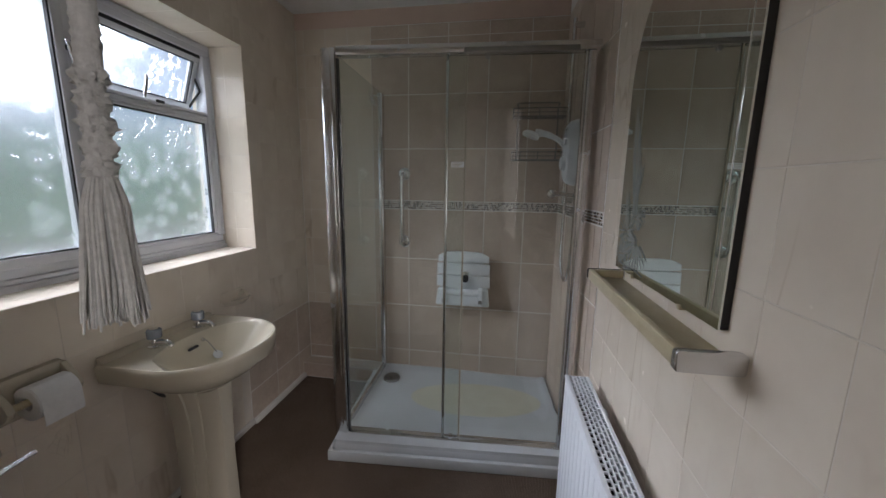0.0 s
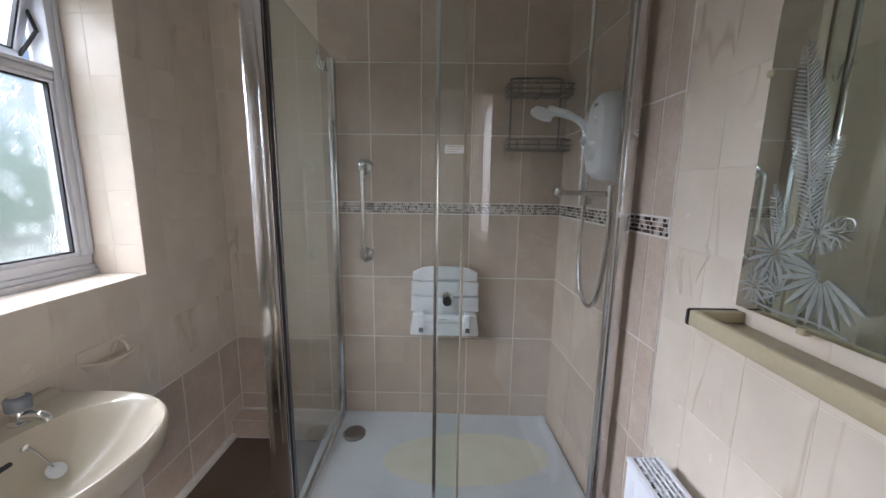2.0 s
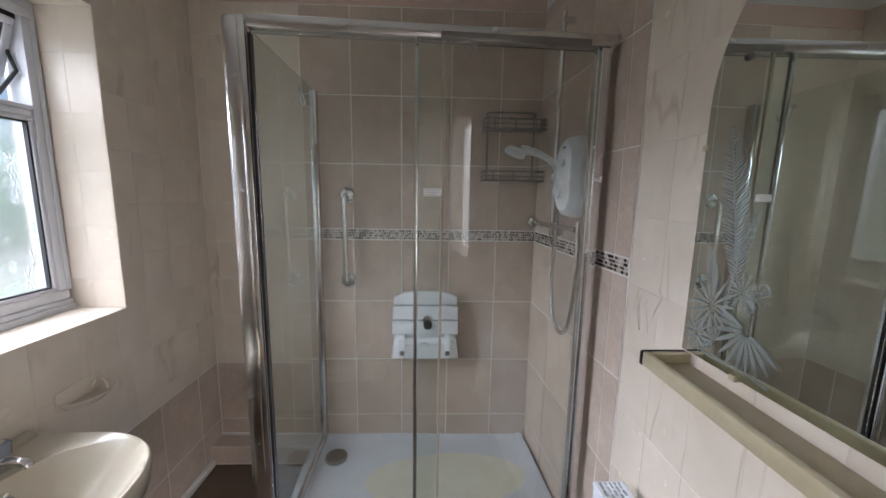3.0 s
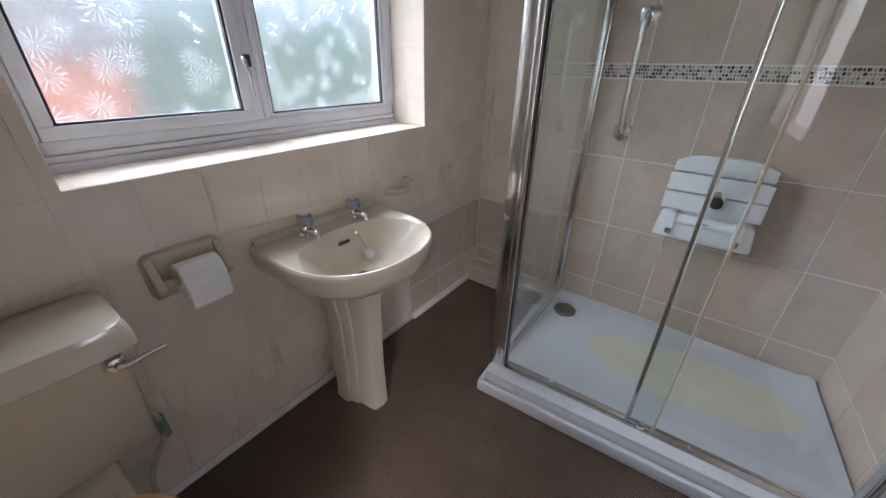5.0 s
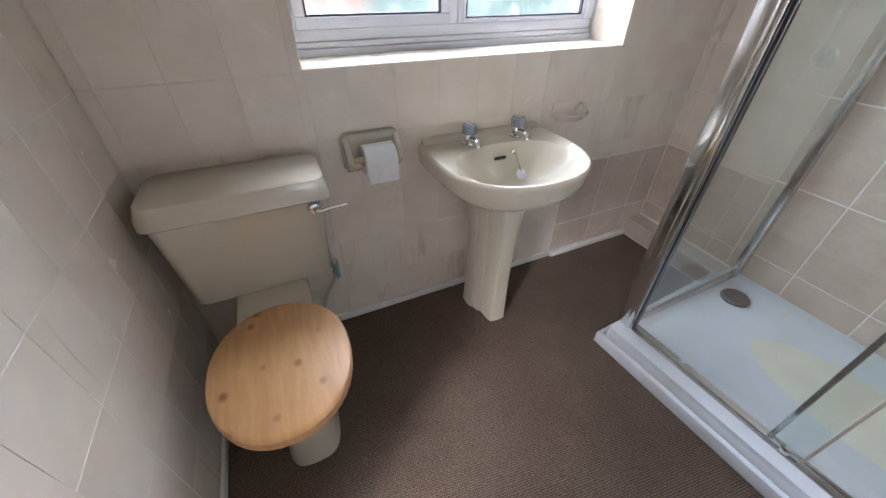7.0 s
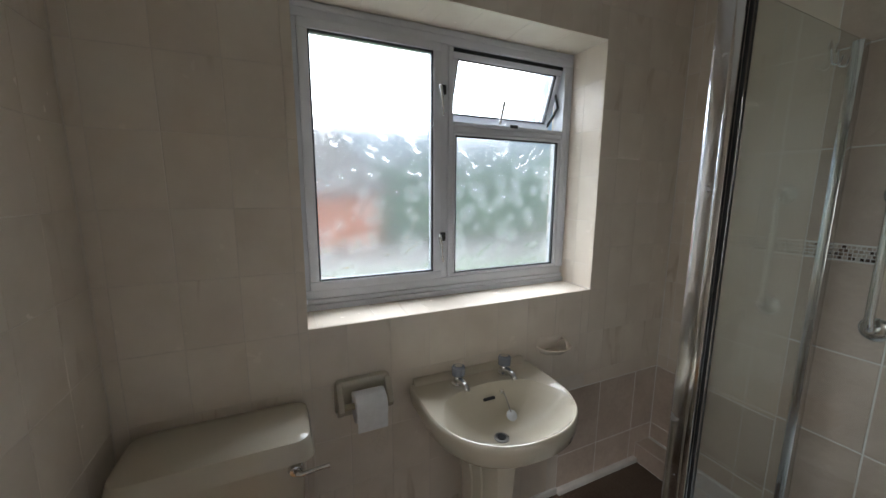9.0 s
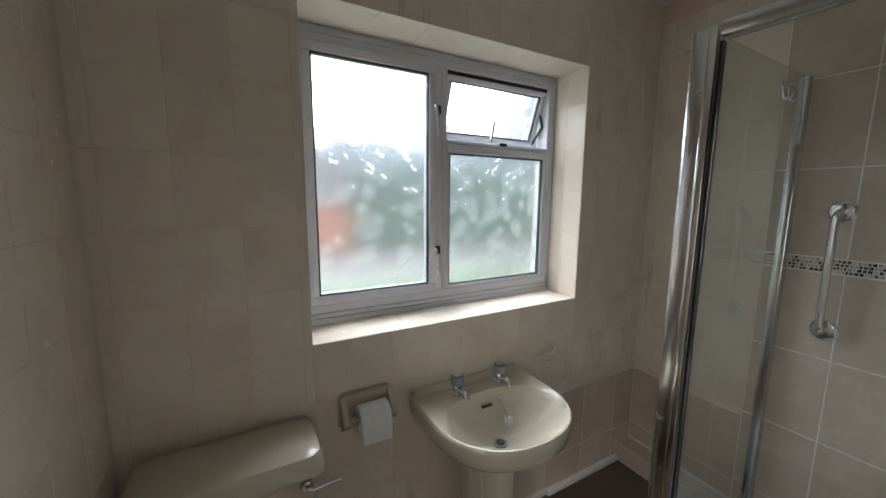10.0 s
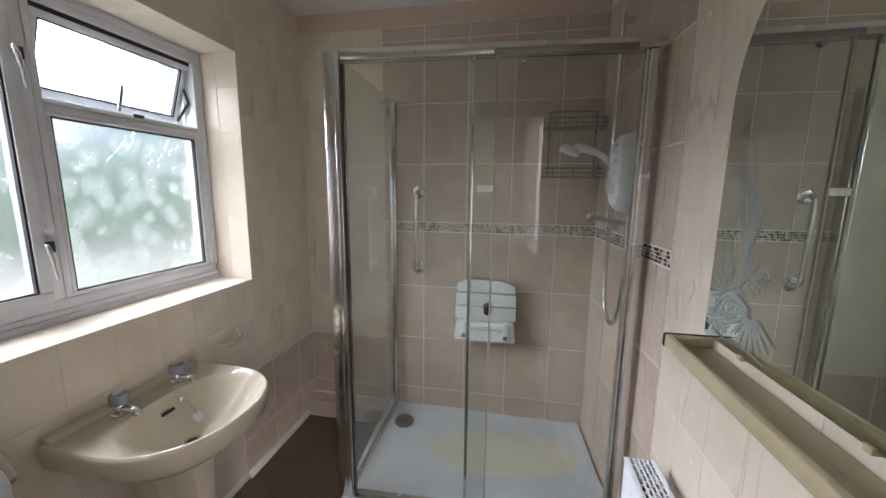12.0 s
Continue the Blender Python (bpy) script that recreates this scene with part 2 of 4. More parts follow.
M_CLEAR = mat("clear_blue_acrylic", (0.36, 0.39, 0.45), 0.1, build=cloudy_acrylic)
M_SPRIG = mat("faded_tile_print", (0.57, 0.49, 0.385), 0.3)
M_COPPER = mat("painted_pipe", (0.20, 0.30, 0.27), 0.5)
M_BRICK = mat("orange_brick", (0.5, 0.2, 0.1), 0.9, build=speckle((0.52, 0.16, 0.06), (0.66, 0.24, 0.11), 3.0, 0.3))
M_ROOF = mat("grey_roof_tile", (0.25, 0.24, 0.24), 0.8, build=speckle((0.2, 0.19, 0.19), (0.30, 0.29, 0.29), 3.0, 0.3))
M_LEAF = mat("hedge_leaf", (0.06, 0.11, 0.045), 0.6, build=speckle((0.05, 0.19, 0.09), (0.10, 0.29, 0.14), 2.0, 0.2))
M_GRASS = mat("lawn", (0.09, 0.13, 0.045), 0.9, build=speckle((0.09, 0.17, 0.05), (0.15, 0.24, 0.08), 1.5, 0.4))
M_PAVE = mat("pale_paving", (0.42, 0.41, 0.39), 0.9, build=speckle((0.36, 0.35, 0.33), (0.46, 0.45, 0.43), 2.0, 0.2))

# ---------------------------------------------------------------- mesh helpers


def grab(name, bm, material, smooth=True):
    me = bpy.data.meshes.new(name)
    bmesh.ops.recalc_face_normals(bm, faces=bm.faces)
    if smooth:
        for f in bm.faces:
            f.smooth = True
    bm.to_mesh(me)
    bm.free()
    me.materials.append(material)
    if smooth:
        me.set_sharp_from_angle(angle=radians(38))
    return me


def part(name, bm, material, parent, label="", shadow=True):
    """One mesh object, a part of parent."""
    ob = new(name, grab(name, bm, material))
    ob.parent = parent
    ob.visible_shadow = shadow
    return tagged(ob, label)


def thing(name, at, label, category, group="", turn=0):
    ob = new(name)
    ob.empty_display_size = 0.05
    ob.matrix_world = pose(*at, 0, 0, turn)
    return tagged(ob, label, category, group)


def structure(name, bm, material, label="", category="wall"):
    return tagged(new(name, grab(name, bm, material)), label or name.replace("_", " "), category, "", "structure")


def box(x0, y0, z0, x1, y1, z1, bev=0.0, segs=2, bm=None):
    t = bmesh.new()
    vs = [t.verts.new((x, y, z)) for z in (z0, z1) for y in (y0, y1) for x in (x0, x1)]
    for f in ((0, 2, 3, 1), (4, 5, 7, 6), (0, 1, 5, 4), (2, 6, 7, 3), (0, 4, 6, 2), (1, 3, 7, 5)):
        t.faces.new([vs[i] for i in f])
    if bev > 0:
        bmesh.ops.bevel(t, geom=t.edges[:], offset=bev, segments=segs, affect="EDGES", profile=0.5)
    return joined(bm, t)


def joined(bm, t):
    if bm is None:
        return t
    me = bpy.data.meshes.new("scratch")
    t.to_mesh(me)
    t.free()
    bm.from_mesh(me)
    bpy.data.meshes.remove(me)
    return bm


def loft(rings, cap=True, bm=None, closed=True):
    """Skin through rings of equally many points."""
    t = bmesh.new()
    rows = [[t.verts.new(p) for p in r] for r in rings]
    n = len(rows[0])
    for a, b in zip(rows, rows[1:]):
        for i in range(n if closed else n - 1):
            t.faces.new((a[i], a[(i + 1) % n], b[(i + 1) % n], b[i]))
    if cap:
        t.faces.new(rows[0][::-1])
        t.faces.new(rows[-1])
    return joined(bm, t)


def lathe(profile, at=(0, 0, 0), axis="z", segs=24, bm=None):
    """Turn (radius, height) pairs round an axis."""
    rings = []
    for r, h in profile:
        ring = []
        for i in range(segs):
            a = 2 * math.pi * i / segs
            u, v = r * math.cos(a), r * math.sin(a)
            p = {"z": (u, v, h), "x": (h, u, v), "y": (u, h, v)}[axis]
            ring.append((at[0] + p[0], at[1] + p[1], at[2] + p[2]))
        rings.append(ring)
    return loft(rings, True, bm)


def tube(points, r, segs=10, bm=None):
    """A round bar along points; r one radius or one for each point."""
    pts = [Vector(p) for p in points]
    rs = r if isinstance(r, (list, tuple)) else [r] * len(pts)
    rings, u = [], None
    for i, p in enumerate(pts):
        d = (pts[min(i + 1, len(pts) - 1)] - pts[max(i - 1, 0)]).normalized()
        if u is None:
            u = d.orthogonal().normalized()
        u = (u - d * u.dot(d)).normalized()
        w = d.cross(u)
        rings.append([p + rs[i] * (math.cos(a) * u + math.sin(a) * w) for a in (2 * math.pi * k / segs for k in range(segs))])
    return loft(rings, True, bm)


def arc(points, n=8):
    """A smooth line through points."""
    p = [Vector(q) for q in points]
    p = [2 * p[0] - p[1]] + p + [2 * p[-1] - p[-2]]
    out = []
    for a, b, c, d in zip(p, p[1:], p[2:], p[3:]):
        for i in range(n):
            t = i / n
            out.append(0.5 * (2 * b + (c - a) * t + (2 * a - 5 * b + 4 * c - d) * t * t + (3 * b - a - 3 * c + d) * t ** 3))
    return out + [p[-2]]


def prism(outline, lo, hi, axis="z", bm=None, bev=0.0):
    """Extrude a plane outline along an axis."""
    def put(p, h):
        return {"z": (p[0], p[1], h), "x": (h, p[0], p[1]), "y": (p[0], h, p[1])}[axis]
    t = loft([[put(p, lo) for p in outline], [put(p, hi) for p in outline]])
    if bev:
        caps = [e for f in t.faces if len(f.verts) == len(outline) for e in f.edges]
        bmesh.ops.bevel(t, geom=list(set(caps)), offset=bev, segments=2, affect="EDGES", profile=0.5)
    return joined(bm, t)


# ---------------------------------------------------------------- plan
FAR, EAST, NEAR, TOP = 2.5, 1.765, 0.245, 2.445
TD = 0.0022  # tiles stand this far out of their joints
WIN_Y0, WIN_Y1, WIN_Z0, WIN_Z1 = 0.758, 1.977, 1.011, 2.072
TILED = 1.658  # where the beige tiles begin on the mirror wall
DOOR_X0, DOOR_X1 = 0.98, 1.74
SLANT = math.degrees(math.atan2(0.050, 0.845))  # the tiled shower wall runs a little out of square

structure("floor", box(-0.35, -1.7, -0.12, 2.2, 2.9, 0.0), M_CARPET, "brown ribbed loop-pile carpet, worn and stained", "carpet")
structure("ceiling", box(-0.3, -1.7, TOP, 2.2, 2.8, TOP + 0.1), M_CEIL, "white painted ceiling", "ceiling")

bm = box(-0.32, -1.7, -0.1, -TD, WIN_Y0, TOP)
box(-0.32, WIN_Y1, -0.1, -TD, 2.8, TOP, bm=bm)
box(-0.32, WIN_Y0, -0.1, -TD, WIN_Y1, WIN_Z0 - TD, bm=bm)
box(-0.32, WIN_Y0, WIN_Z1, -TD, WIN_Y1, TOP, bm=bm)
wall_west = structure("wall_west", bm, M_CREAMGROUT, "cream marbled glazed wall tiles round a deep window recess")
wall_north = structure("wall_north", box(-TD, FAR + TD, -0.1, 2.2, FAR + 0.2, TOP), M_GROUT, "wall with beige stone-look tiles and white grout")
bm = box(EAST + TD, -0.38, -0.1, EAST + 0.2, TILED, TOP)
# gap left in the unseen hall wall for the added fill lamp
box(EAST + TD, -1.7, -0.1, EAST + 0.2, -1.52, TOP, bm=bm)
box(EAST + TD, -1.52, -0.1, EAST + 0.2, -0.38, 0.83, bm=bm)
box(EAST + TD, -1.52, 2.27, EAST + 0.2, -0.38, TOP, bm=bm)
wall_east = structure("wall_east", bm, M_CREAMGROUT, "cream marbled glazed wall tiles with fine joints")
ob = structure("wall_east_shower", box(TD, 0.0, -0.1, 0.2, 0.86, TOP), M_GROUT, "wall with beige stone-look tiles beside the shower")
ob.matrix_world = pose(EAST - 0.003, TILED, 0, 0, 0, SLANT)
wall_east_shower = ob
bm = box(-TD, NEAR - 0.12, -0.1, DOOR_X0, NEAR - TD, TOP)
box(DOOR_X0, NEAR - 0.12, 2.04, EAST + TD, NEAR - TD, TOP, bm=bm)
wall_south = structure("wall_south", bm, M_CREAMGROUT, "cream marbled glazed wall tiles beside the doorway")
# unseen wall added to close the hall behind the doorway
structure("wall_hall", box(-TD, -1.7, -0.1, EAST + TD, -1.58, TOP), M_HALL, "plain wall closing the unseen hall, darkened to dim its reflection")

# painted band over the shower tiles
structure("trim", box(-TD, FAR - 0.004, 2.350, EAST, FAR + TD, TOP), M_PINK, "peach painted band under the ceiling", "paint band")
# skirting along the window wall and beside the toilet
bm = box(0.0, NEAR, 0.0, 0.012, 1.84, 0.036, 0.004)
box(0.0, 1.84, 0.0, 0.026, 2.383, 0.030, 0.005, bm=bm)
structure("baseboard", bm, M_PAINT, "narrow chipped white skirting strip", "skirting")
structure("baseboard_south", box(0.012, NEAR, 0.0, DOOR_X0, NEAR + 0.012, 0.036, 0.004), M_PAINT, "narrow white skirting strip", "skirting")
pipe_box = structure("pipe_boxing", box(0.001, 2.385 + TD, 0.0, 0.555, FAR + TD, 0.106 - TD), M_GROUT, "tiled pipe boxing along the foot of the wall", "boxing")

# ---------------------------------------------------------------- window
WX = -0.200  # inner face of the frame
FY0, FY1, FZ0, FZ1 = 0.776, 1.968, 1.050, 2.062
window_1 = new("window_1")
window_1.matrix_world = pose(WX, 1.35, 1.1)
tagged(window_1, "white framed window with obscured leaf-pattern glass, small top light open", "window", "", "structure")


def wbox(name, a, material=M_UPVC, parent=None, bev=0.004, shadow=True, label=""):
    x0, y0, z0, x1, y1, z1 = a
    return part(name, box(x0, y0 - 1.35, z0 - 1.1, x1, y1 - 1.35, z1 - 1.1, bev), material, parent or window_1, label, shadow)


MY0, MY1, TZ0, TZ1 = 1.307, 1.364, 1.694, 1.732
SY0, SZ0, SZ1 = FY0 + 0.008, FZ0 + 0.034, FZ1 - 0.044
wbox("frame_top", (-0.06, FY0 - 0.03, SZ1, 0.006, FY1 + 0.02, FZ1 + 0.02))
wbox("frame_top_lip", (0.007, FY0, FZ1 - 0.016, 0.013, FY1, FZ1 + 0.004), bev=0.002)
wbox("frame_bottom", (-0.06, FY0 - 0.03, FZ0, 0.006, FY1, SZ0))
wbox("frame_side", (-0.06, FY0 - 0.03, SZ0, 0.006, SY0, SZ1))
wbox("frame_side", (-0.06, FY1 - 0.036, SZ0, 0.006, FY1 + 0.02, SZ1))
wbox("frame_side_lip", (0.007, FY1 - 0.012, SZ0, 0.012, FY1 + 0.004, SZ1), bev=0.002)
wbox("mullion", (-0.06, MY0, SZ0, 0.006, MY0 + 0.033, SZ1))
wbox("mullion", (-0.06, MY0 + 0.035, SZ0, 0.004, MY1, SZ1))
wbox("transom", (-0.06, MY1, TZ0, 0.004, FY1 - 0.036, TZ0 + 0.022))
wbox("transom", (-0.06, MY1, TZ0 + 0.024, 0.008, FY1 - 0.036, TZ1))
wbox("sub_sill", (-0.07, FY0 - 0.004, FZ0 - 0.018, 0.012, FY1 + 0.004, FZ0 - 0.0005))
wbox("sub_sill", (-0.07, FY0 - 0.010, FZ0 - 0.044, 0.020, FY1 + 0.006, FZ0 - 0.0185))


def sash(name, y0, z0, y1, z1, w, x0, x1, tilt=0.0):
    """An opening light: four rails, gasket and pane, hinged at its top."""
    s = new(name)
    s.parent = window_1
    s.matrix_local = pose(0, (y0 + y1) / 2 - 1.35, z1 - 1.1, 0, tilt, 0)
    h, d = (y1 - y0) / 2, z1 - z0
    for nm, a in (("rail", (-h, -w, h, 0)), ("rail", (-h, -d, h, -d + w)), ("stile", (-h, -d + w, -h + w, -w)), ("stile", (h - w, -d + w, h, -w))):
        part(nm, box(x0, a[0], a[1], x1, a[2], a[3], 0.004), M_UPVC, s)
    gk = 0.006
    bm = box(x1 - 0.02, -h + w, -w - gk, x1 - 0.006, h - w, -w)
    box(x1 - 0.02, -h + w, -d + w, x1 - 0.006, h - w, -d + w + gk, bm=bm)
    box(x1 - 0.02, -h + w, -d + w, x1 - 0.006, -h + w + gk, -w, bm=bm)
    box(x1 - 0.02, h - w - gk, -d + w, x1 - 0.006, h - w, -w, bm=bm)
    part("gasket", bm, M_GASKET, s, "black rubber glazing gasket")
    xm = (x0 + x1) / 2
    part("pane", box(xm - 0.002, -h + w, -d + w, xm + 0.002, h - w, -w), M_OBSCURE, s, "obscured leaf-pattern glass", False)
    return s


sash("casement", SY0, SZ0, MY0, SZ1, 0.033, -0.045, 0.014)
sash("fixed_light", MY1, SZ0, FY1 - 0.036, TZ0, 0.014, -0.045, 0.002)
top_light = sash("top_light", MY1 + 0.004, TZ1 + 0.003, FY1 - 0.040, SZ1 - 0.018, 0.025, -0.050, -0.006, 19)
wbox("frame_gasket", (-0.055, MY1 + 0.002, SZ1 - 0.017, -0.008, FY1 - 0.038, SZ1 - 0.0005), M_GASKET, None, 0.0, True, "black rubber frame gasket")
# stay arm and peg of the top light
part("stay", tube([(0.012, 0.232, 0.636), (0.022, 0.236, 0.68), (0.018, 0.248, 0.728)], 0.006), M_ALU, window_1, "aluminium stay arm")
wbox("peg_plate", (0.008, 1.635, TZ0 + 0.030, 0.018, 1.675, TZ0 + 0.044), M_DARK)
part("hinge_arm", tube([(-0.01, 0.568, 0.91), (-0.045, 0.573, 0.81), (-0.02, 0.571, 0.74), (-0.09, 0.571, 0.665)], 0.006, 6), M_DARK, window_1, "dark sliding hinge arm")
for hz in (1.255, 1.838):
    hd = part("casement_handle", box(0.007, -0.048, hz - 1.1 - 0.010, 0.020, -0.024, hz - 1.1 + 0.026, 0.003), M_DARK, window_1, "dark catch with silver lever")
    part("lever", tube(arc([(0.018, -0.046, hz - 1.09), (0.046, -0.062, hz - 1.085), (0.050, -0.056, hz - 1.13), (0.042, -0.046, hz - 1.195)], 4), [0.006] * 5 + [0.007] * 4 + [0.0045] * 4), M_ALU, hd, "silver lever")

# ---------------------------------------------------------------- outside
structure("ground", box(-400, -400, -0.5, -0.33, 400, -0.35), M_GRASS, "lawn beyond the window", "lawn")
structure("pavement", box(-10.4, -8, -0.348, -6.2, 14, -0.33), M_PAVE, "pale paved path", "path")
house = thing("neighbouring_house", (-11, 0, -0.35), "low orange brick house with a grey tiled roof", "house")
part("wall", box(-4, -6, 0, 0, 3.7, 1.75), M_BRICK, house)
part("roof", prism([(-6.4, 1.7), (4.1, 1.7), (4.1, 1.85), (1.3, 4.9), (-3.6, 4.9), (-6.4, 1.85)], -4.2, 0.25, "x"), M_ROOF, house, "grey tiled pitched roof")


def hedge(at, size, seed):
    """Overlapping leaf blades over a branching core."""
    rnd = random.Random(seed)
    h = thing("garden_hedge", at, "dense green garden hedge with an uneven top", "hedge")
    bm = bmesh.new()
    for _ in range(5200):
        u, v, w = rnd.uniform(-1, 1), rnd.uniform(-1, 1), rnd.random() ** 0.7
        top = size[2] * (0.80 + 0.20 * noise.noise(Vector((u * 3, seed, 0))) + 0.10 * noise.noise(Vector((u * 11, seed, 3))))
        c = Vector((u * size[0], v * size[1] * (1 - 0.45 * w ** 3), w * top))
        s = rnd.uniform(0.05, 0.13)
        a = Vector((rnd.uniform(-1, 1), rnd.uniform(-1, 1), rnd.uniform(-1, 1))).normalized()
        b = a.orthogonal().normalized()
        bm.faces.new([bm.verts.new(c + q) for q in (-a * s, b * s * 0.5, a * s, -b * s * 0.5)])
    part("foliage", bm, M_LEAF, h)
    bm = bmesh.new()
    for i in range(9):
        x = -size[0] + (i + 0.5) * size[0] * 2 / 9
        tube([(x, 0, 0), (x + 0.1, 0.05, size[2] * 0.4), (x - 0.1, -0.1, size[2] * 0.75)], [0.07, 0.05, 0.015], 6, bm=bm)
    part("stems", bm, M_DARK, h)
    h.matrix_world = pose(*at, 0, 0, 90)
    return h


hedge((-11.4, 8.2, -0.35), (4.4, 0.9, 3.7), 3)
hedge((-14.5, 16.0, -0.35), (4.6, 1.2, 4.6), 8)

# ---------------------------------------------------------------- shower
FRONT = lambda x: 1.760 + (x - 0.585) * 0.055  # line of the enclosure's front
FTURN = math.degrees(math.atan(0.055))

tray = thing("shower_tray", (0.555, 1.672, 0), "white acrylic shower tray with a yellowed grip oval and apron panel", "shower tray")
tray.matrix_world = pose(0.553, 1.648, 0, 0, 0, 3.9)
part("apron", box(0.0, 0.0, 0.0, 1.20, 0.022, 0.056, 0.006), M_ACRYL, tray, "white removable apron panel")
part("apron_side", box(0.0, 0.022, 0.0, 0.020, 0.84, 0.056, 0.005), M_ACRYL, tray)
part("upstand", box(0.024, 0.028, 0.0, 1.19, 0.115, 0.084, 0.008), M_ACRYL, tray)


def rounded(x0, y0, x1, y1, r, n=6):
    out = []
    for cx, cy, a0 in ((x1 - r, y1 - r, 0), (x0 + r, y1 - r, 90), (x0 + r, y0 + r, 180), (x1 - r, y0 + r, 270)):
        for i in range(n + 1):
            a = radians(a0 + 90 * i / n)
            out.append((cx + r * math.cos(a), cy + r * math.sin(a)))
    return out


def flat(outline, z):
    return [(x, y, z) for x, y in outline]


rings = [flat(rounded(0.025, 0.03, 1.20, 0.86, 0.01), 0.04), flat(rounded(0.025, 0.03, 1.20, 0.86, 0.01), 0.099),
         flat(rounded(0.060, 0.10, 1.178, 0.815, 0.03), 0.102), flat(rounded(0.085, 0.125, 1.160, 0.795, 0.05), 0.091),
         flat(rounded(0.12, 0.16, 1.14, 0.765, 0.09), 0.086)]
part("basin", loft(rings), M_ACRYL, tray)
OX, OY = 0.735, 0.485
oval = [(OX + 0.395 * math.cos(a), OY + 0.170 * math.sin(a), 0.0) for a in (2 * math.pi * i / 64 for i in range(64))]
part("grip_oval", loft([[(x, y, 0.082) for x, y, _ in oval], [(x, y, 0.0862) for x, y, _ in oval], [(OX + (x - OX) * 0.985, OY + (y - OY) * 0.97, 0.0868) for x, y, _ in oval]]), M_GRIP, tray, "yellowed textured grip oval")
dr = part("drain_cover", lathe([(0.055, 0.084), (0.057, 0.096), (0.050, 0.103), (0.02, 0.1055), (0.001, 0.106)], (0.175, 0.664, 0), segs=32), M_DULL, tray, "domed tarnished chrome waste cover")

enc = thing("shower_enclosure", (0.585, 1.760, 0.10), "chrome framed shower enclosure with clear sliding glass doors", "shower enclosure")
enc.matrix_world = pose(0.585, 1.760, 0.0, 0, 0, FTURN)
H1 = 1.959
part("corner_post", box(-0.034, -0.020, 0.084, 0.030, 0.042, H1, 0.012, 3), M_ALU, enc, "polished chrome corner post")
part("post_rib", box(0.014, -0.028, 0.086, 0.036, -0.0205, H1 - 0.004, 0.003), M_CHROME, enc)
part("post_seal", box(0.0365, -0.012, 0.105, 0.0455, 0.010, H1 - 0.045), M_GASKET, enc, "black rubber seal")
part("top_rail", box(0.037, -0.024, H1 - 0.036, 1.160, 0.034, H1 + 0.004, 0.008), M_ALU, enc, "brushed aluminium head rail")
part("bottom_rail", box(0.037, -0.022, 0.084, 1.138, 0.030, 0.106, 0.006), M_ALU, enc, "aluminium bottom track")
part("wall_jamb", box(1.108, -0.022, 0.106, 1.142, 0.034, H1 - 0.036, 0.006), M_ALU, enc)
part("jamb_edge", box(1.098, -0.014, 0.106, 1.108, 0.016, H1 - 0.036, 0.003), M_CHROME, enc)
fp = part("fixed_pane", box(0.0458, -0.010, 0.106, 0.606, -0.004, H1 - 0.036), M_GLASS, enc, "clear fixed glass pane", False)
part("pane_edge", box(0.608, -0.013, 0.106, 0.616, -0.001, H1 - 0.036, 0.002), M_SEAL, fp, "yellowed plastic seal")
sp = part("sliding_pane", box(0.536, 0.014, 0.110, 1.104, 0.020, H1 - 0.036), M_GLASS, enc, "clear sliding glass door", False)
part("pane_edge", box(0.522, 0.008, 0.110, 0.536, 0.026, H1 - 0.036, 0.003), M_CHROME, sp, "slim chrome door edge")
part("roller", lathe([(0.002, -0.030), (0.013, -0.028), (0.013, -0.012), (0.004, -0.010)], (0.572, 0, 0.128), "y", 16), M_CHROME, sp, "chrome door roller")
part("roller", lathe([(0.002, -0.030), (0.011, -0.028), (0.011, -0.012), (0.004, -0.010)], (0.70, 0, H1 - 0.052), "y", 16), M_DULL, sp)
part("rail_cover", box(0.60, -0.029, H1 - 0.040, 1.07, -0.0245, H1 - 0.018, 0.002), M_DULL, enc, "tarnished slotted rail cover")
# side screen, back to the tiled wall
sd = thing("shower_side_screen", (0.597, 1.795, 0.09), "fixed clear glass side screen with aluminium wall profile", "shower screen", turn=1.4)
part("pane", box(-0.003, 0.0, 0.036, 0.003, 0.68, 1.858), M_GLASS, sd, "", False)
part("bottom_profile", box(-0.012, 0.0, 0.0, 0.012, 0.68, 0.036, 0.003), M_ALU, sd)
part("wall_profile", box(-0.014, 0.68, 0.0, 0.014, 0.712, 1.858, 0.004), M_ALU, sd, "aluminium wall profile")
part("inner_profile", box(-0.018, 0.650, 0.0, 0.018, 0.678, 1.854, 0.004), M_CHROME, sd)
for k, yy in enumerate((2.262, 2.305)):
    hk = thing("towel_hook", (0.580, yy, 1.872), "small chrome hook hung on the glass screen", "hook", "hooks on the glass screen")
    part("hook", tube(arc([(0.006, 0, 0.035), (0.012, 0, 0.0), (0.018, 0, -0.032), (0.034, 0, -0.036), (0.040, 0, -0.014)], 5), 0.0035, 8), M_CHROME, hk)
    part("pad", lathe([(0.012, 0.003), (0.012, 0.009), (0.004, 0.012)], (0, 0, 0.02), "x", 16), M_CHROME, hk)
stk = thing("door_sticker", (0, 0, 0), "small white printed sticker on the shower door", "sticker")
stk.matrix_world = pose(1.168, FRONT(1.168) - 0.0128, 1.464, 0, 0, FTURN)
part("label_sheet", box(-0.031, 0.0, -0.012, 0.031, 0.0012, 0.012), M_WHITE, stk)
for k in range(3):
    part("print_bar", box(-0.026, -0.0008, 0.006 - k * 0.007, 0.022 - 0.008 * k, 0.0, 0.008 - k * 0.007), M_BEIGE, stk)

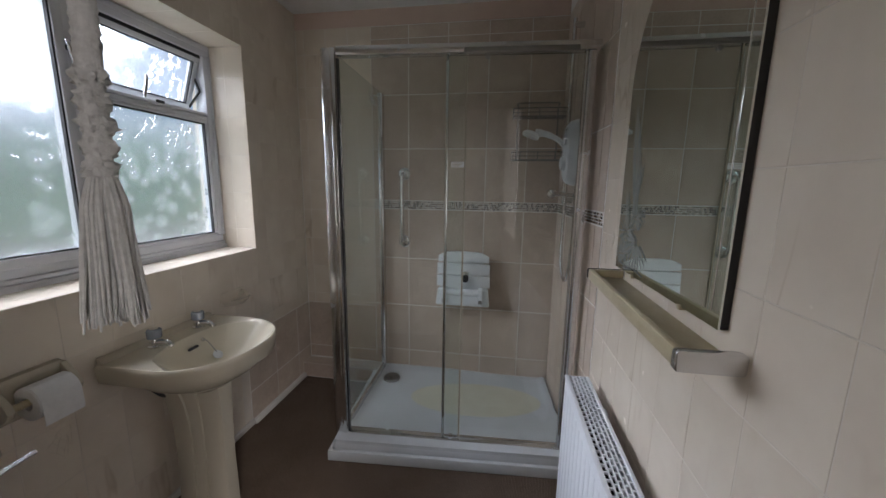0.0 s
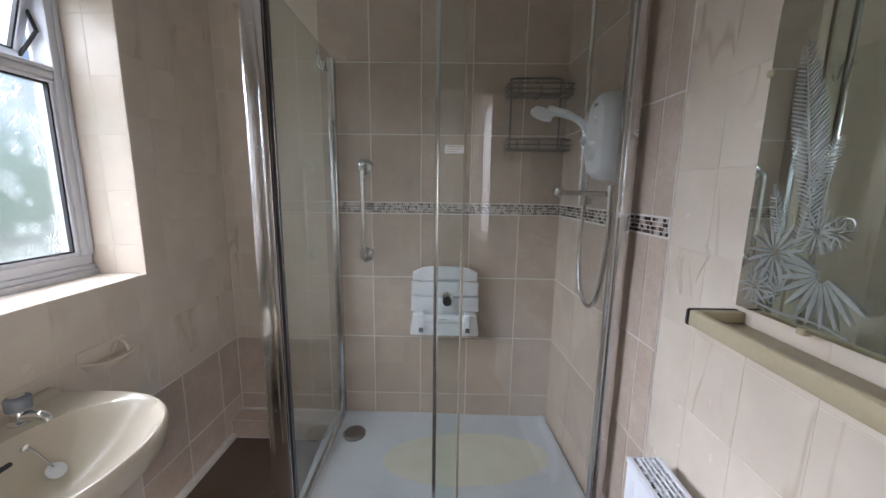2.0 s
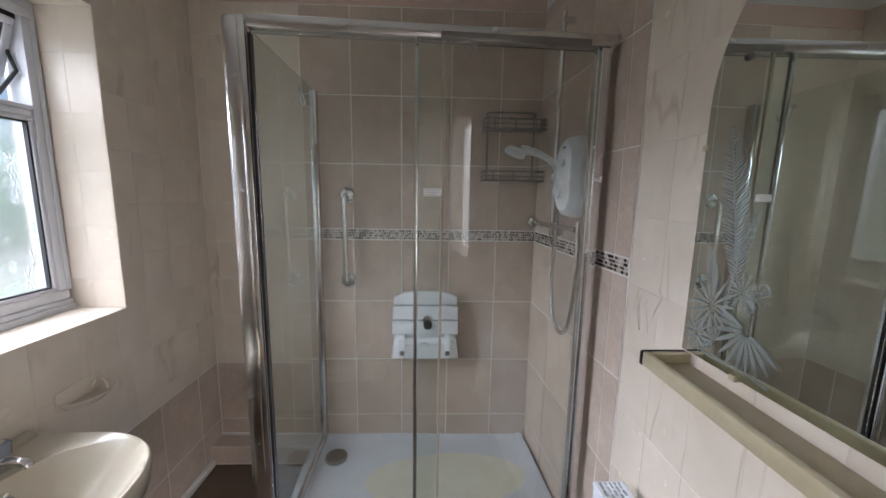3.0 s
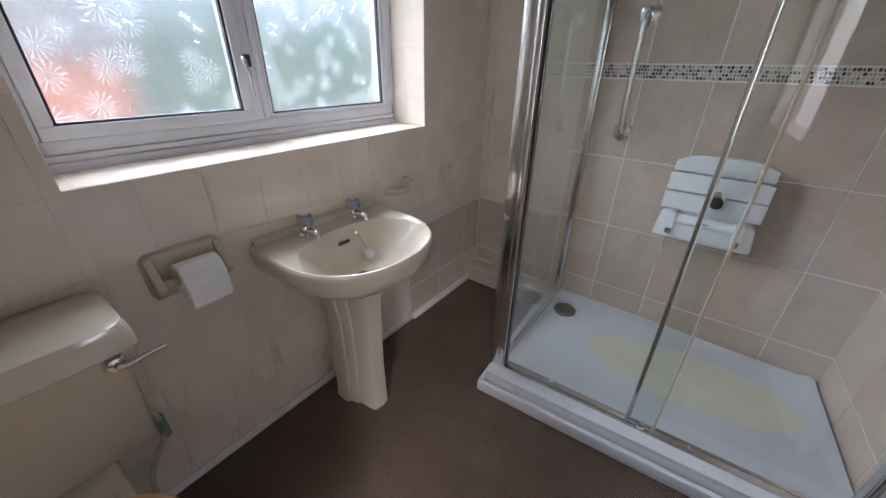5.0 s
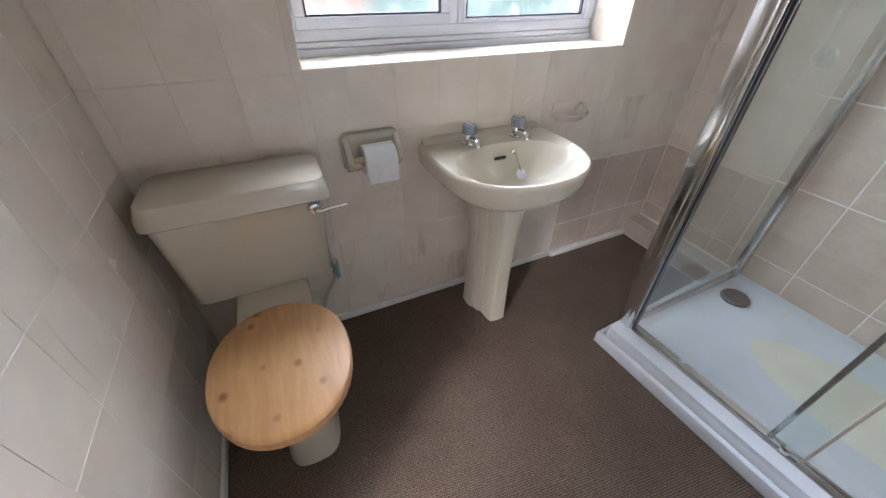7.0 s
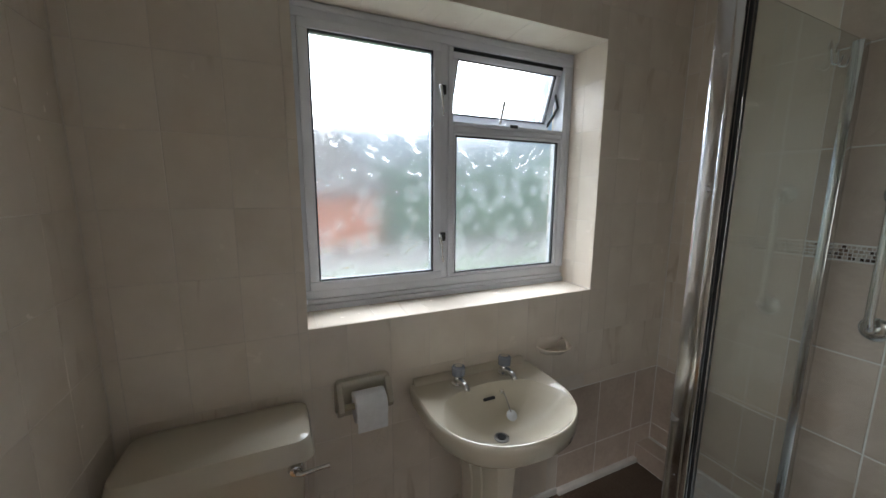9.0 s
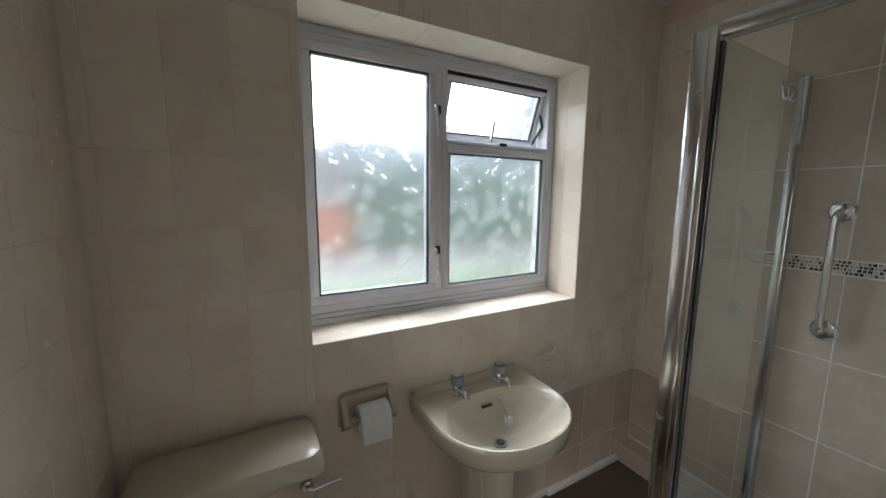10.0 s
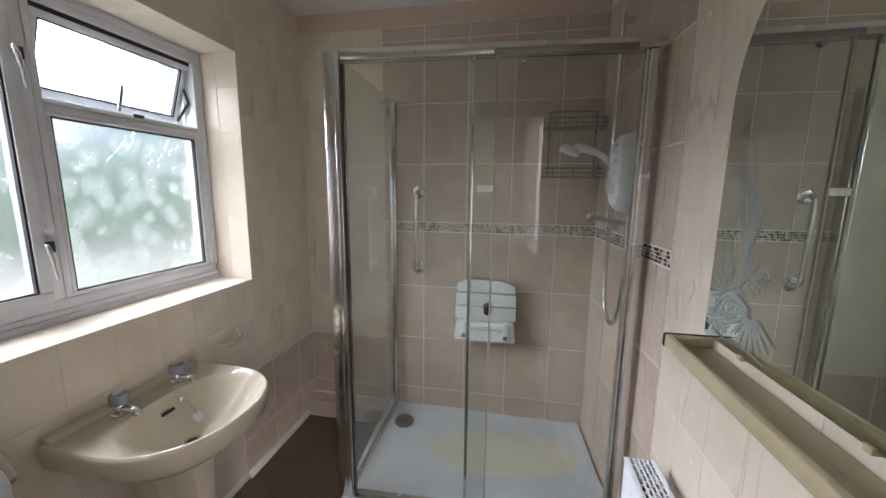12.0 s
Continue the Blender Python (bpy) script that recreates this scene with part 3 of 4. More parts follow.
rail = thing("grab_rail", (0.728, FAR, 1.224), "polished chrome vertical grab rail on the tiles", "grab rail")
zt, zb = 0.224, -0.224
part("bar", tube(arc([(0, -0.004, zt), (0, -0.03, zt), (0, -0.052, zt - 0.012), (-0.003, -0.058, zt - 0.05), (-0.003, -0.058, 0), (-0.003, -0.058, zb + 0.05), (0, -0.052, zb + 0.012), (0, -0.03, zb), (0, -0.004, zb)], 6), 0.0125, 14), M_CHROME, rail)
for z in (zt, zb):
    part("flange", lathe([(0.039, 0.0), (0.041, -0.004), (0.036, -0.009), (0.026, -0.012), (0.015, -0.013)], (0, 0, z), "y", 28), M_CHROME, rail, "round chrome flange")

seat = thing("folding_shower_seat", (1.137, FAR, 0.782), "white plastic slatted fold-down shower seat, folded up", "shower seat")


def slat(z0, z1, w, y0, y1, crown=0.0):
    n = 14
    top = [(w - 2 * w * i / n, z1 - crown * (2 * i / n - 1) ** 4) for i in range(n + 1)]
    return prism([(-w, z0), (w, z0)] + top, y0, y1, "y", bev=0.006)


for z0, z1, w, crown in ((0.102, 0.172, 0.165, 0.030), (0.020, 0.095, 0.172, 0.004), (-0.062, 0.013, 0.174, 0.0)):
    part("slat", slat(z0, z1, w, -0.066, -0.042, crown), M_WHITE, seat)
part("lower_slat", prism([(-0.176, -0.172), (-0.168, -0.182), (0.168, -0.182), (0.176, -0.172), (0.164, -0.080), (0.150, -0.070), (0.118, -0.070), (0.110, -0.086), (-0.110, -0.086), (-0.118, -0.070), (-0.150, -0.070), (-0.164, -0.080)], -0.098, -0.030, "y", bev=0.008), M_WHITE, seat)
part("roller_bar", tube([(-0.108, -0.086, -0.094), (0.108, -0.086, -0.094)], 0.023, 16), M_WHITE, seat, "rounded white front bar")
for x in (-0.118, 0.118):
    part("bracket", box(x - 0.016, -0.112, -0.150, x + 0.016, -0.002, -0.066, 0.006), M_WHITE, seat)
    part("hinge_pin", box(x - 0.012, -0.1155, -0.158, x + 0.012, -0.098, -0.134, 0.002), M_DULL, seat, "steel hinge pin")
part("maker_mark", box(-0.014, -0.1106, -0.092, 0.014, -0.1086, -0.087), M_DULL, seat, "small grey printed mark")
part("back_plate", box(-0.12, -0.041, -0.16, 0.12, -0.002, 0.14, 0.006), M_WHITE, seat)
part("knob", lathe([(0.022, -0.066), (0.023, -0.084), (0.018, -0.093), (0.001, -0.095)], (0.014, 0, -0.004), "y", 20), M_DARK, seat, "dark round knob")
part("knob_ring", lathe([(0.026, -0.064), (0.026, -0.072), (0.019, -0.074)], (0.014, 0, 0.020), "y", 20), M_CHROME, seat)

# electric shower on the slanting wall, local y along the wall, x into the room being negative
WALLM = pose(EAST - 0.003, TILED, 0, 0, 0, SLANT)


def on_wall(name, y, z, label, category):
    t = thing(name, (0, 0, 0), label, category)
    t.matrix_world = WALLM @ pose(0, y, z)
    return t


es = on_wall("electric_shower", 0.312, 1.528, "white electric shower unit with a rounded casing", "shower unit")
ring = []
for x, k in ((0.0, 1.0), (-0.05, 1.0), (-0.078, 0.94), (-0.092, 0.82)):
    pts = rounded(-0.076 * k, -0.148 * k, 0.076 * k, 0.152 * k, 0.070 * k, 8)
    ring.append([(x, a, b) for a, b in pts])
part("casing", loft(ring), M_WHITE, es)
part("control_dial", lathe([(0.034, -0.088), (0.034, -0.104), (0.028, -0.110), (0.001, -0.111)], (0, 0.01, -0.045), "x", 24), M_WHITE, es, "white rotary dial")
part("start_button", lathe([(0.016, -0.088), (0.016, -0.100), (0.001, -0.102)], (0, 0.0, 0.055), "x", 20), M_WHITE, es)
part("badge", box(-0.0945, -0.012, 0.105, -0.091, 0.012, 0.112), M_DULL, es)

rr = on_wall("shower_riser", 0.500, 1.408, "chrome riser rail with white hand shower and looped hose", "shower kit")
part("pole", tube([(-0.045, 0, -0.12), (-0.045, 0, 0.78)], 0.0105, 12), M_CHROME, rr)
for z in (-0.105, 0.75):
    part("bracket", tube([(0.0, 0, z), (-0.05, 0, z)], 0.014, 12), M_CHROME, rr)
hs = part("hand_shower", tube(arc([(-0.06, -0.08, 0.145), (-0.10, -0.085, 0.19), (-0.16, -0.07, 0.222), (-0.215, -0.05, 0.234)], 5), [0.0115] * 3 + [0.013] * 6 + [0.016] * 4 + [0.020] * 3), M_WHITE, rr, "white plastic hand shower")
hb = lathe([(0.012, 0.016), (0.034, 0.010), (0.044, -0.004), (0.042, -0.016), (0.001, -0.018)], (0, 0, 0), segs=24)
bmesh.ops.transform(hb, matrix=pose(-0.235, -0.046, 0.227, 0, 22, 0), verts=hb.verts)
part("spray_head", hb, M_WHITE, hs)
part("holder", tube([(-0.045, 0, 0.13), (-0.055, -0.04, 0.135), (-0.062, -0.085, 0.14)], [0.018, 0.016, 0.018], 12), M_WHITE, rr, "white handset holder")
part("hose", tube(arc([(-0.062, -0.085, 0.13), (-0.050, -0.06, -0.05), (-0.045, -0.03, -0.28), (-0.05, -0.07, -0.44), (-0.05, -0.15, -0.500), (-0.05, -0.225, -0.44), (-0.045, -0.250, -0.25), (-0.045, -0.24, -0.045)], 8), 0.0085, 10), M_ALU, rr, "ribbed metal shower hose")
sb = part("slide_bracket", tube([(-0.044, -0.225, -0.072), (-0.060, -0.02, -0.072), (-0.074, 0.165, -0.072)], 0.0105, 12), M_CHROME, rr, "chrome cross bar")
part("knob", lathe([(0.012, -0.016), (0.024, -0.012), (0.028, 0.0), (0.026, 0.012), (0.016, 0.019), (0.001, 0.021)], (-0.075, 0.165, -0.072), "y", 20), M_CHROME, sb, "round chrome knob")

caddy = thing("wire_caddy", (1.562, FAR, 1.706), "two-tier wire shower caddy hung on the tiled corner", "shower caddy")
for k, z in enumerate((0.070, -0.175)):
    sh = part("basket_rim", tube(arc([(-0.145, -0.006, z + 0.045), (-0.145, -0.09, z + 0.045), (-0.12, -0.115, z + 0.045), (0.12, -0.115, z + 0.045), (0.145, -0.09, z + 0.045), (0.145, -0.006, z + 0.045)], 5), 0.0042, 6), M_DULL, caddy)
    part("basket_base", tube(arc([(-0.145, -0.006, z), (-0.145, -0.09, z), (-0.12, -0.115, z), (0.12, -0.115, z), (0.145, -0.09, z), (0.145, -0.006, z)], 5), 0.0042, 6), M_DULL, caddy)
    part("basket_mid", tube(arc([(-0.145, -0.006, z + 0.022), (-0.145, -0.09, z + 0.022), (-0.12, -0.115, z + 0.022), (0.12, -0.115, z + 0.022), (0.145, -0.09, z + 0.022), (0.145, -0.006, z + 0.022)], 5), 0.0034, 6), M_DULL, caddy)
    for i in range(3):
        x = -0.10 + 0.10 * i
        part("wire", tube([(x, -0.006, z), (x, -0.114, z), (x, -0.115, z + 0.045)], 0.0032, 6), M_DULL, caddy)
    for y in (-0.03, -0.06, -0.09):
        part("wire", tube([(-0.145, y, z + 0.001), (0.145, y, z + 0.001)], 0.0032, 6), M_DULL, caddy)
for x in (-0.118, 0.118):
    part("upright", tube([(x, -0.006, -0.175), (x, -0.006, 0.150)], 0.0045, 6), M_DULL, caddy)
part("top_wire", tube(arc([(-0.118, -0.006, 0.148), (-0.108, -0.006, 0.165), (0.108, -0.006, 0.165), (0.118, -0.006, 0.148)], 4), 0.0045, 6), M_DULL, caddy)

# ---------------------------------------------------------------- basin
BY, BZ = 1.354, 0.925
LOW = Matrix.Diagonal((1, 1, BZ, 1))
basin = thing("pedestal_basin", (0.0, BY, 0.0), "cream ceramic washbasin on a matching pedestal", "washbasin")
basin.matrix_world = pose(0.0, BY, 0.0) @ LOW


def dee(depth, half, x0, p=2.6, n=40, flatness=0.0):
    """Outline with a straight back and a rounded front."""
    out = [(x0, -half * 0.93), (x0 + 0.012, -half)]
    for i in range(n + 1):
        a = -math.pi / 2 + math.pi * i / n
        c, s = math.cos(a), math.sin(a)
        out.append((x0 + depth * 0.42 + depth * 0.58 * abs(c) ** (2 / p), half * math.copysign(abs(s) ** (2 / p), s)))
    back = [(x0, half * 0.93 * (1 - 2 * i / 14)) for i in range(15)]
    return out[1:] + [(x0 + 0.012, half)] + back


def ringz(o, z, k=1.0, cx=0.0):
    return [(cx + (x - cx) * k, y * k, z) for x, y in o]


out = dee(0.452, 0.262, 0.004, 2.25)
bowl = []
n = len(out)


def inner(cx, cy, ax, ay, z, p=2.3):
    """A bowl ring with as many points as the rim, from the back left round the front."""
    r = []
    for i, (x, y) in enumerate(out):
        a = math.atan2(y, (x - 0.21) * 1.15)
        c, s = math.cos(a), math.sin(a)
        r.append((cx + ax * math.copysign(abs(c) ** (2 / p), c), cy + ay * math.copysign(abs(s) ** (2 / p), s), z))
    return r


rings = [inner(0.20, 0, 0.085, 0.085, 0.605), inner(0.205, 0, 0.128, 0.135, 0.642), inner(0.215, 0, 0.188, 0.212, 0.690),
         ringz(out, 0.735, 0.980, 0.10), ringz(out, 0.765, 0.992, 0.05), ringz(out, 0.782, 1.0), ringz(out, 0.795, 1.0), ringz(out, 0.803, 0.992, 0.1), ringz(out, 0.807, 0.980, 0.12), ringz(out, 0.807, 0.968, 0.13),
         inner(0.272, 0, 0.166, 0.236, 0.801, 2.2), inner(0.272, 0, 0.152, 0.218, 0.782, 2.2), inner(0.268, 0, 0.132, 0.190, 0.748, 2.1), inner(0.260, 0, 0.106, 0.150, 0.708, 2.1), inner(0.248, 0, 0.070, 0.098, 0.674, 2.0), inner(0.235, 0, 0.036, 0.044, 0.656, 2.0), inner(0.235, 0, 0.022, 0.022, 0.652, 2.0)]
part("bowl", loft(rings), M_CERAMIC, basin)
part("splash_ledge", prism([(0.003, 0.800), (0.035, 0.800), (0.030, 0.812), (0.016, 0.824), (0.003, 0.826)], -0.245, 0.245, "y", bev=0.004), M_CERAMIC, basin)
ped = []
for z, k, xo in ((0.0, 1.0, 0), (0.02, 0.97, 0), (0.25, 0.90, 0.002), (0.45, 0.94, 0.004), (0.56, 1.08, 0.0), (0.645, 1.30, -0.01)):
    prof = [(0.09, -0.078), (0.145, -0.080), (0.160, -0.074), (0.160, -0.066), (0.190, -0.060), (0.2, -0.054), (0.2, -0.046), (0.262, -0.042), (0.278, -0.032), (0.284, 0.0), (0.278, 0.032), (0.262, 0.042), (0.2, 0.046), (0.2, 0.054), (0.190, 0.060), (0.160, 0.066), (0.160, 0.074), (0.145, 0.080), (0.09, 0.078)]
    ped.append([(xo + 0.188 + (x - 0.18) * (0.5 + 0.5 * k), y * k - 0.014, z) for x, y in prof])
part("pedestal", loft(ped), M_CERAMIC, basin)
part("trap", tube(arc([(0.19, 0.0, 0.62), (0.15, -0.05, 0.60), (0.10, -0.095, 0.600), (0.06, -0.10, 0.62)], 4), 0.016, 12), M_DARK, basin, "dark plastic waste trap")
part("waste", lathe([(0.026, 0.653), (0.026, 0.658), (0.018, 0.659), (0.017, 0.655)], (0.235, 0, 0), segs=24), M_DULL, basin, "tarnished waste outlet")
# no hole is cut: the disc's dark colour stands for shade inside
part("waste_hole", lathe([(0.015, 0.657), (0.015, 0.6598), (0.001, 0.6599)], (0.235, 0, 0), segs=16), M_DARK, basin, "disc coloured dark as the shade in the plughole")
# overflow is a dark oval on the glaze, painted for its inner shade
bm = prism(rounded(-0.024, -0.006, 0.024, 0.006, 0.0058, 4), -0.002, 0.003, "z")
bmesh.ops.transform(bm, matrix=pose(0.1475, 0.0, 0.7605, 0, 50, 0) @ pose(0, 0, 0, 0, 0, 90), verts=bm.verts)
part("overflow_slot", bm, M_DARK, basin, "raised oval coloured dark as the shade in the overflow slot")


def tap(y):
    t = thing("basin_tap", (0.074, BY + y, 0.806 * BZ), "chrome pillar tap with a clear blue-grey plastic head", "tap", "basin taps")
    part("body", lathe([(0.026, 0.0), (0.026, 0.006), (0.019, 0.010), (0.018, 0.028), (0.015, 0.034)], segs=20), M_CHROME, t)
    part("spout", tube(arc([(0.0, 0, 0.014), (0.036, 0, 0.021), (0.062, 0, 0.018), (0.072, 0, 0.006)], 4), [0.014] * 4 + [0.0125] * 4 + [0.0115] * 4 + [0.0105], 14), M_CHROME, t)
    hd = part("head", lathe([(0.018, 0.034), (0.0245, 0.037), (0.0255, 0.066), (0.022, 0.070), (0.001, 0.071)], segs=12), M_CLEAR, t, "clear faceted plastic head")
    part("head_cap", lathe([(0.015, 0.0715), (0.015, 0.073), (0.001, 0.074)], segs=16), M_CHROME, hd)
    part("spindle", lathe([(0.010, 0.032), (0.011, 0.058)], segs=12), M_ALU, hd)
    return t


tap(-0.090), tap(0.112)
pc = thing("plug_and_chain", (0.0, BY, 0.0), "white basin plug hanging on a bead chain", "plug")
pc.matrix_world = pose(0.0, BY - 0.022, 0.0) @ LOW
part("chain_stay", lathe([(0.009, 0.0), (0.009, 0.006), (0.001, 0.008)], (0.136, 0.082, 0.772), "x", 14), M_CHROME, pc)
part("chain", tube(arc([(0.143, 0.082, 0.772), (0.156, 0.083, 0.768), (0.176, 0.085, 0.742), (0.196, 0.086, 0.714)], 5), 0.0022, 6), M_DULL, pc, "bead chain")
bm = lathe([(0.001, -0.007), (0.017, -0.006), (0.021, 0.003), (0.012, 0.007), (0.004, 0.012)], (0, 0, 0), "x", 20)
bmesh.ops.transform(bm, matrix=pose(0.198, 0.087, 0.703, 0, -42, 0), verts=bm.verts)
part("plug", bm, M_ACRYL, pc)

soap = thing("wall_soap_dish", (0.0, 1.765, 0.788), "cream ceramic soap dish set in the wall tiles", "soap dish")
part("back", prism(rounded(-0.085, -0.030, 0.085, 0.034, 0.012, 4), 0.0, 0.0025, "x", bev=0.003), M_CREAM, soap)
rings = []
for z, k, d in ((-0.036, 0.70, 0.050), (-0.014, 0.93, 0.076), (-0.006, 0.98, 0.083), (-0.003, 0.96, 0.081), (-0.005, 0.92, 0.076), (-0.016, 0.80, 0.062), (-0.021, 0.55, 0.04)):
    rings.append([(max(d * math.cos(2 * math.pi * i / 36), -0.006), 0.085 * k * math.sin(2 * math.pi * i / 36), z) for i in range(36)])
part("tray", loft(rings), M_CREAM, soap)
part("grip", tube(arc([(0.006, 0.03, -0.004), (0.03, 0.03, 0.03), (0.055, 0.03, 0.022), (0.062, 0.03, -0.004)], 4), 0.005, 8), M_CREAM, soap)

holder = thing("toilet_roll_holder", (0.0, 0.925, 0.752), "cream ceramic toilet roll holder set in the wall", "roll holder")
part("back", loft([[(0.0, y, z) for y, z in rounded(-0.096, -0.066, 0.096, 0.066, 0.02)], [(0.020, y, z) for y, z in rounded(-0.092, -0.062, 0.092, 0.064, 0.022)],
                   [(0.026, y, z) for y, z in rounded(-0.084, -0.054, 0.084, 0.056, 0.02)], [(0.027, y, z) for y, z in rounded(-0.070, -0.044, 0.070, 0.046, 0.018)]]), M_CERAMIC, holder)
for s in (-1, 1):
    part("cheek", prism([(0.006, -0.062), (0.006, 0.058), (0.028, 0.058), (0.072, 0.012), (0.082, -0.010), (0.070, -0.030), (0.03, -0.058)], s * 0.082 - 0.010, s * 0.082 + 0.010, "y", bev=0.005), M_CERAMIC, holder)
part("spindle", tube([(0.062, -0.078, -0.006), (0.062, 0.078, -0.006)], 0.011, 14), M_BEIGE, holder, "yellowed plastic spindle")
roll = thing("toilet_roll", (0.066, 0.934, 0.743), "part-used white toilet roll with a hanging sheet", "toilet roll")
prof = [(0.019, -0.050), (0.047, -0.052), (0.050, -0.049), (0.050, 0.049), (0.047, 0.052), (0.019, 0.050)]
t = bmesh.new()
rows = []
for i in range(32):
    a = 2 * math.pi * i / 32
    rows.append([t.verts.new((r * math.cos(a), h, r * math.sin(a))) for r, h in prof])
for a, b in zip(rows, rows[1:] + rows[:1]):
    for i in range(6):
        t.faces.new((a[i], a[(i + 1) % 6], b[(i + 1) % 6], b[i]))
part("paper", t, M_PAPER, roll)
part("loose_sheet", loft([[(0.0505 * math.cos(a) + dx, y, 0.0505 * math.sin(a) + dz) for y in (-0.049, 0.049)] + [(0.0525 * math.cos(a) + dx, y, 0.0525 * math.sin(a) + dz) for y in (0.049, -0.049)]
                          for a, dx, dz in ((1.2, 0, 0), (0.7, 0, 0), (0.2, 0, 0), (0, 0.001, -0.02), (0, 0.002, -0.045), (0, 0.000, -0.062))]), M_PAPER, roll)

# ---------------------------------------------------------------- toilet
wc = thing("toilet", (0.0, 0.514, 0.0), "cream close-coupled toilet with a varnished pine seat, lid closed", "toilet")
wc.matrix_world = pose(0.0, 0.514, 0.0) @ Matrix.Diagonal((1, 0.97, 0.93, 1))


def slab(x0, x1, half, z, r):
    return flat(rounded(x0, -half, x1, half, r, 5), z)


cis = part("cistern", loft([slab(0.030, 0.178, 0.203, 0.454, 0.028), slab(0.028, 0.186, 0.210, 0.466, 0.032), slab(0.024, 0.202, 0.221, 0.70, 0.032), slab(0.022, 0.206, 0.226, 0.775, 0.032)]), M_CERAMIC, wc)
cis.location.y = -0.008
part("cistern_lid", loft([slab(0.010, 0.219, 0.232, 0.768, 0.03), slab(0.004, 0.229, 0.241, 0.776, 0.034), slab(0.005, 0.227, 0.239, 0.802, 0.034), slab(0.010, 0.214, 0.232, 0.834, 0.04), slab(0.020, 0.190, 0.222, 0.842, 0.04)]), M_CERAMIC, wc)
lv = part("lever_boss", lathe([(0.022, 0.202), (0.022, 0.210), (0.016, 0.220), (0.001, 0.222)], (0, 0.196, 0.744), "x", 20), M_CHROME, cis, "chrome boss")
part("flush_lever", tube(arc([(0.216, 0.196, 0.744), (0.234, 0.209, 0.744), (0.238, 0.239, 0.749), (0.244, 0.285, 0.756)], 4), [0.009] * 4 + [0.007] * 4 + [0.006] * 4 + [0.0075], 10), M_CHROME, cis, "chrome flush lever")


def oval_ring(x0, x1, half, z, p=2.15, n=44, egg=0.0):
    cx, ax = (x0 + x1) / 2, (x1 - x0) / 2
    r = []
    for i in range(n):
        a = 2 * math.pi * i / n
        c, s = math.cos(a), math.sin(a)
        r.append((cx + ax * math.copysign(abs(c) ** (2 / p), c), half * (1 - egg * c) * math.copysign(abs(s) ** (2 / p), s), z))
    return r


part("pan", loft([oval_ring(0.17, 0.560, 0.092, 0.0, 3.4), oval_ring(0.17, 0.556, 0.090, 0.03, 3.2), oval_ring(0.175, 0.540, 0.082, 0.14, 3.0), oval_ring(0.18, 0.560, 0.095, 0.24, 2.6), oval_ring(0.20, 0.625, 0.150, 0.33, 2.3), oval_ring(0.215, 0.662, 0.176, 0.385, 2.2), oval_ring(0.22, 0.664, 0.178, 0.400, 2.2), oval_ring(0.23, 0.655, 0.170, 0.405, 2.2)]), M_CERAMIC, wc)
part("pan_shelf", loft([slab(0.06, 0.30, 0.098, 0.34, 0.03), slab(0.05, 0.31, 0.112, 0.40, 0.03), slab(0.05, 0.31, 0.112, 0.435, 0.02), slab(0.05, 0.215, 0.105, 0.452, 0.02)]), M_CERAMIC, wc)
part("seat_ring", loft([oval_ring(0.268, 0.682, 0.177, 0.406, 2.15, egg=0.03), oval_ring(0.262, 0.690, 0.182, 0.412, 2.15, egg=0.03), oval_ring(0.262, 0.690, 0.182, 0.422, 2.15, egg=0.03), oval_ring(0.268, 0.684, 0.178, 0.428, 2.15, egg=0.03)]), M_PINE, wc)
part("seat_lid", loft([oval_ring(0.266, 0.684, 0.179, 0.4285, 2.15, egg=0.03), oval_ring(0.258, 0.692, 0.184, 0.434, 2.15, egg=0.03), oval_ring(0.258, 0.692, 0.184, 0.443, 2.15, egg=0.03), oval_ring(0.264, 0.686, 0.180, 0.449, 2.15, egg=0.03), oval_ring(0.274, 0.676, 0.171, 0.451, 2.15, egg=0.03)]), M_PINE, wc, "knotty varnished pine lid")
for y in (-0.075, 0.075):
    part("hinge", box(0.238, y - 0.016, 0.404, 0.272, y + 0.016, 0.446, 0.005), M_CERAMIC, wc)
    part("floor_screw", lathe([(0.007, 0.0), (0.007, 0.006), (0.001, 0.009)], (0.44, y * 1.18, 0.028), segs=10), M_DULL, wc)
part("soil_pipe", tube([(0.0, 0.0, 0.20), (0.18, 0.0, 0.22)], 0.055, 20), M_WHITE, wc)
part("coupling", lathe([(0.045, 0.425), (0.045, 0.452)], (0.10, -0.13, 0.0), segs=20), M_DARK, wc, "dark rubber coupling")
pipe = thing("supply_pipe", (0.03, 0.728, 0.0), "thin water pipe with an isolating valve", "pipe")
part("riser", tube(arc([(0.0, -0.09, 0.0), (0.0, -0.07, 0.16), (0.005, -0.01, 0.27), (0.005, 0.0, 0.34), (0.02, -0.02, 0.42), (0.06, -0.045, 0.475)], 4), 0.0075, 10), M_CERAMIC, pipe, "painted pipe")
part("valve", tube([(0.0, 0, 0.27), (0.0, 0, 0.35)], [0.013, 0.013], 8), M_COPPER, pipe, "verdigris valve")
part("valve_key", box(0.010, -0.006, 0.295, 0.032, 0.006, 0.318, 0.003), M_COPPER, pipe)

# ---------------------------------------------------------------- east wall
mir = thing("arched_mirror", (EAST, 1.098, 1.122), "frameless arched mirror with etched ferns and flowers", "mirror")


def arch(w, z0, zs, n=28):
    return [(w, z0), *[(w * math.cos(math.pi * i / n), zs + w * math.sin(math.pi * i / n)) for i in range(n + 1)], (-w, z0)]


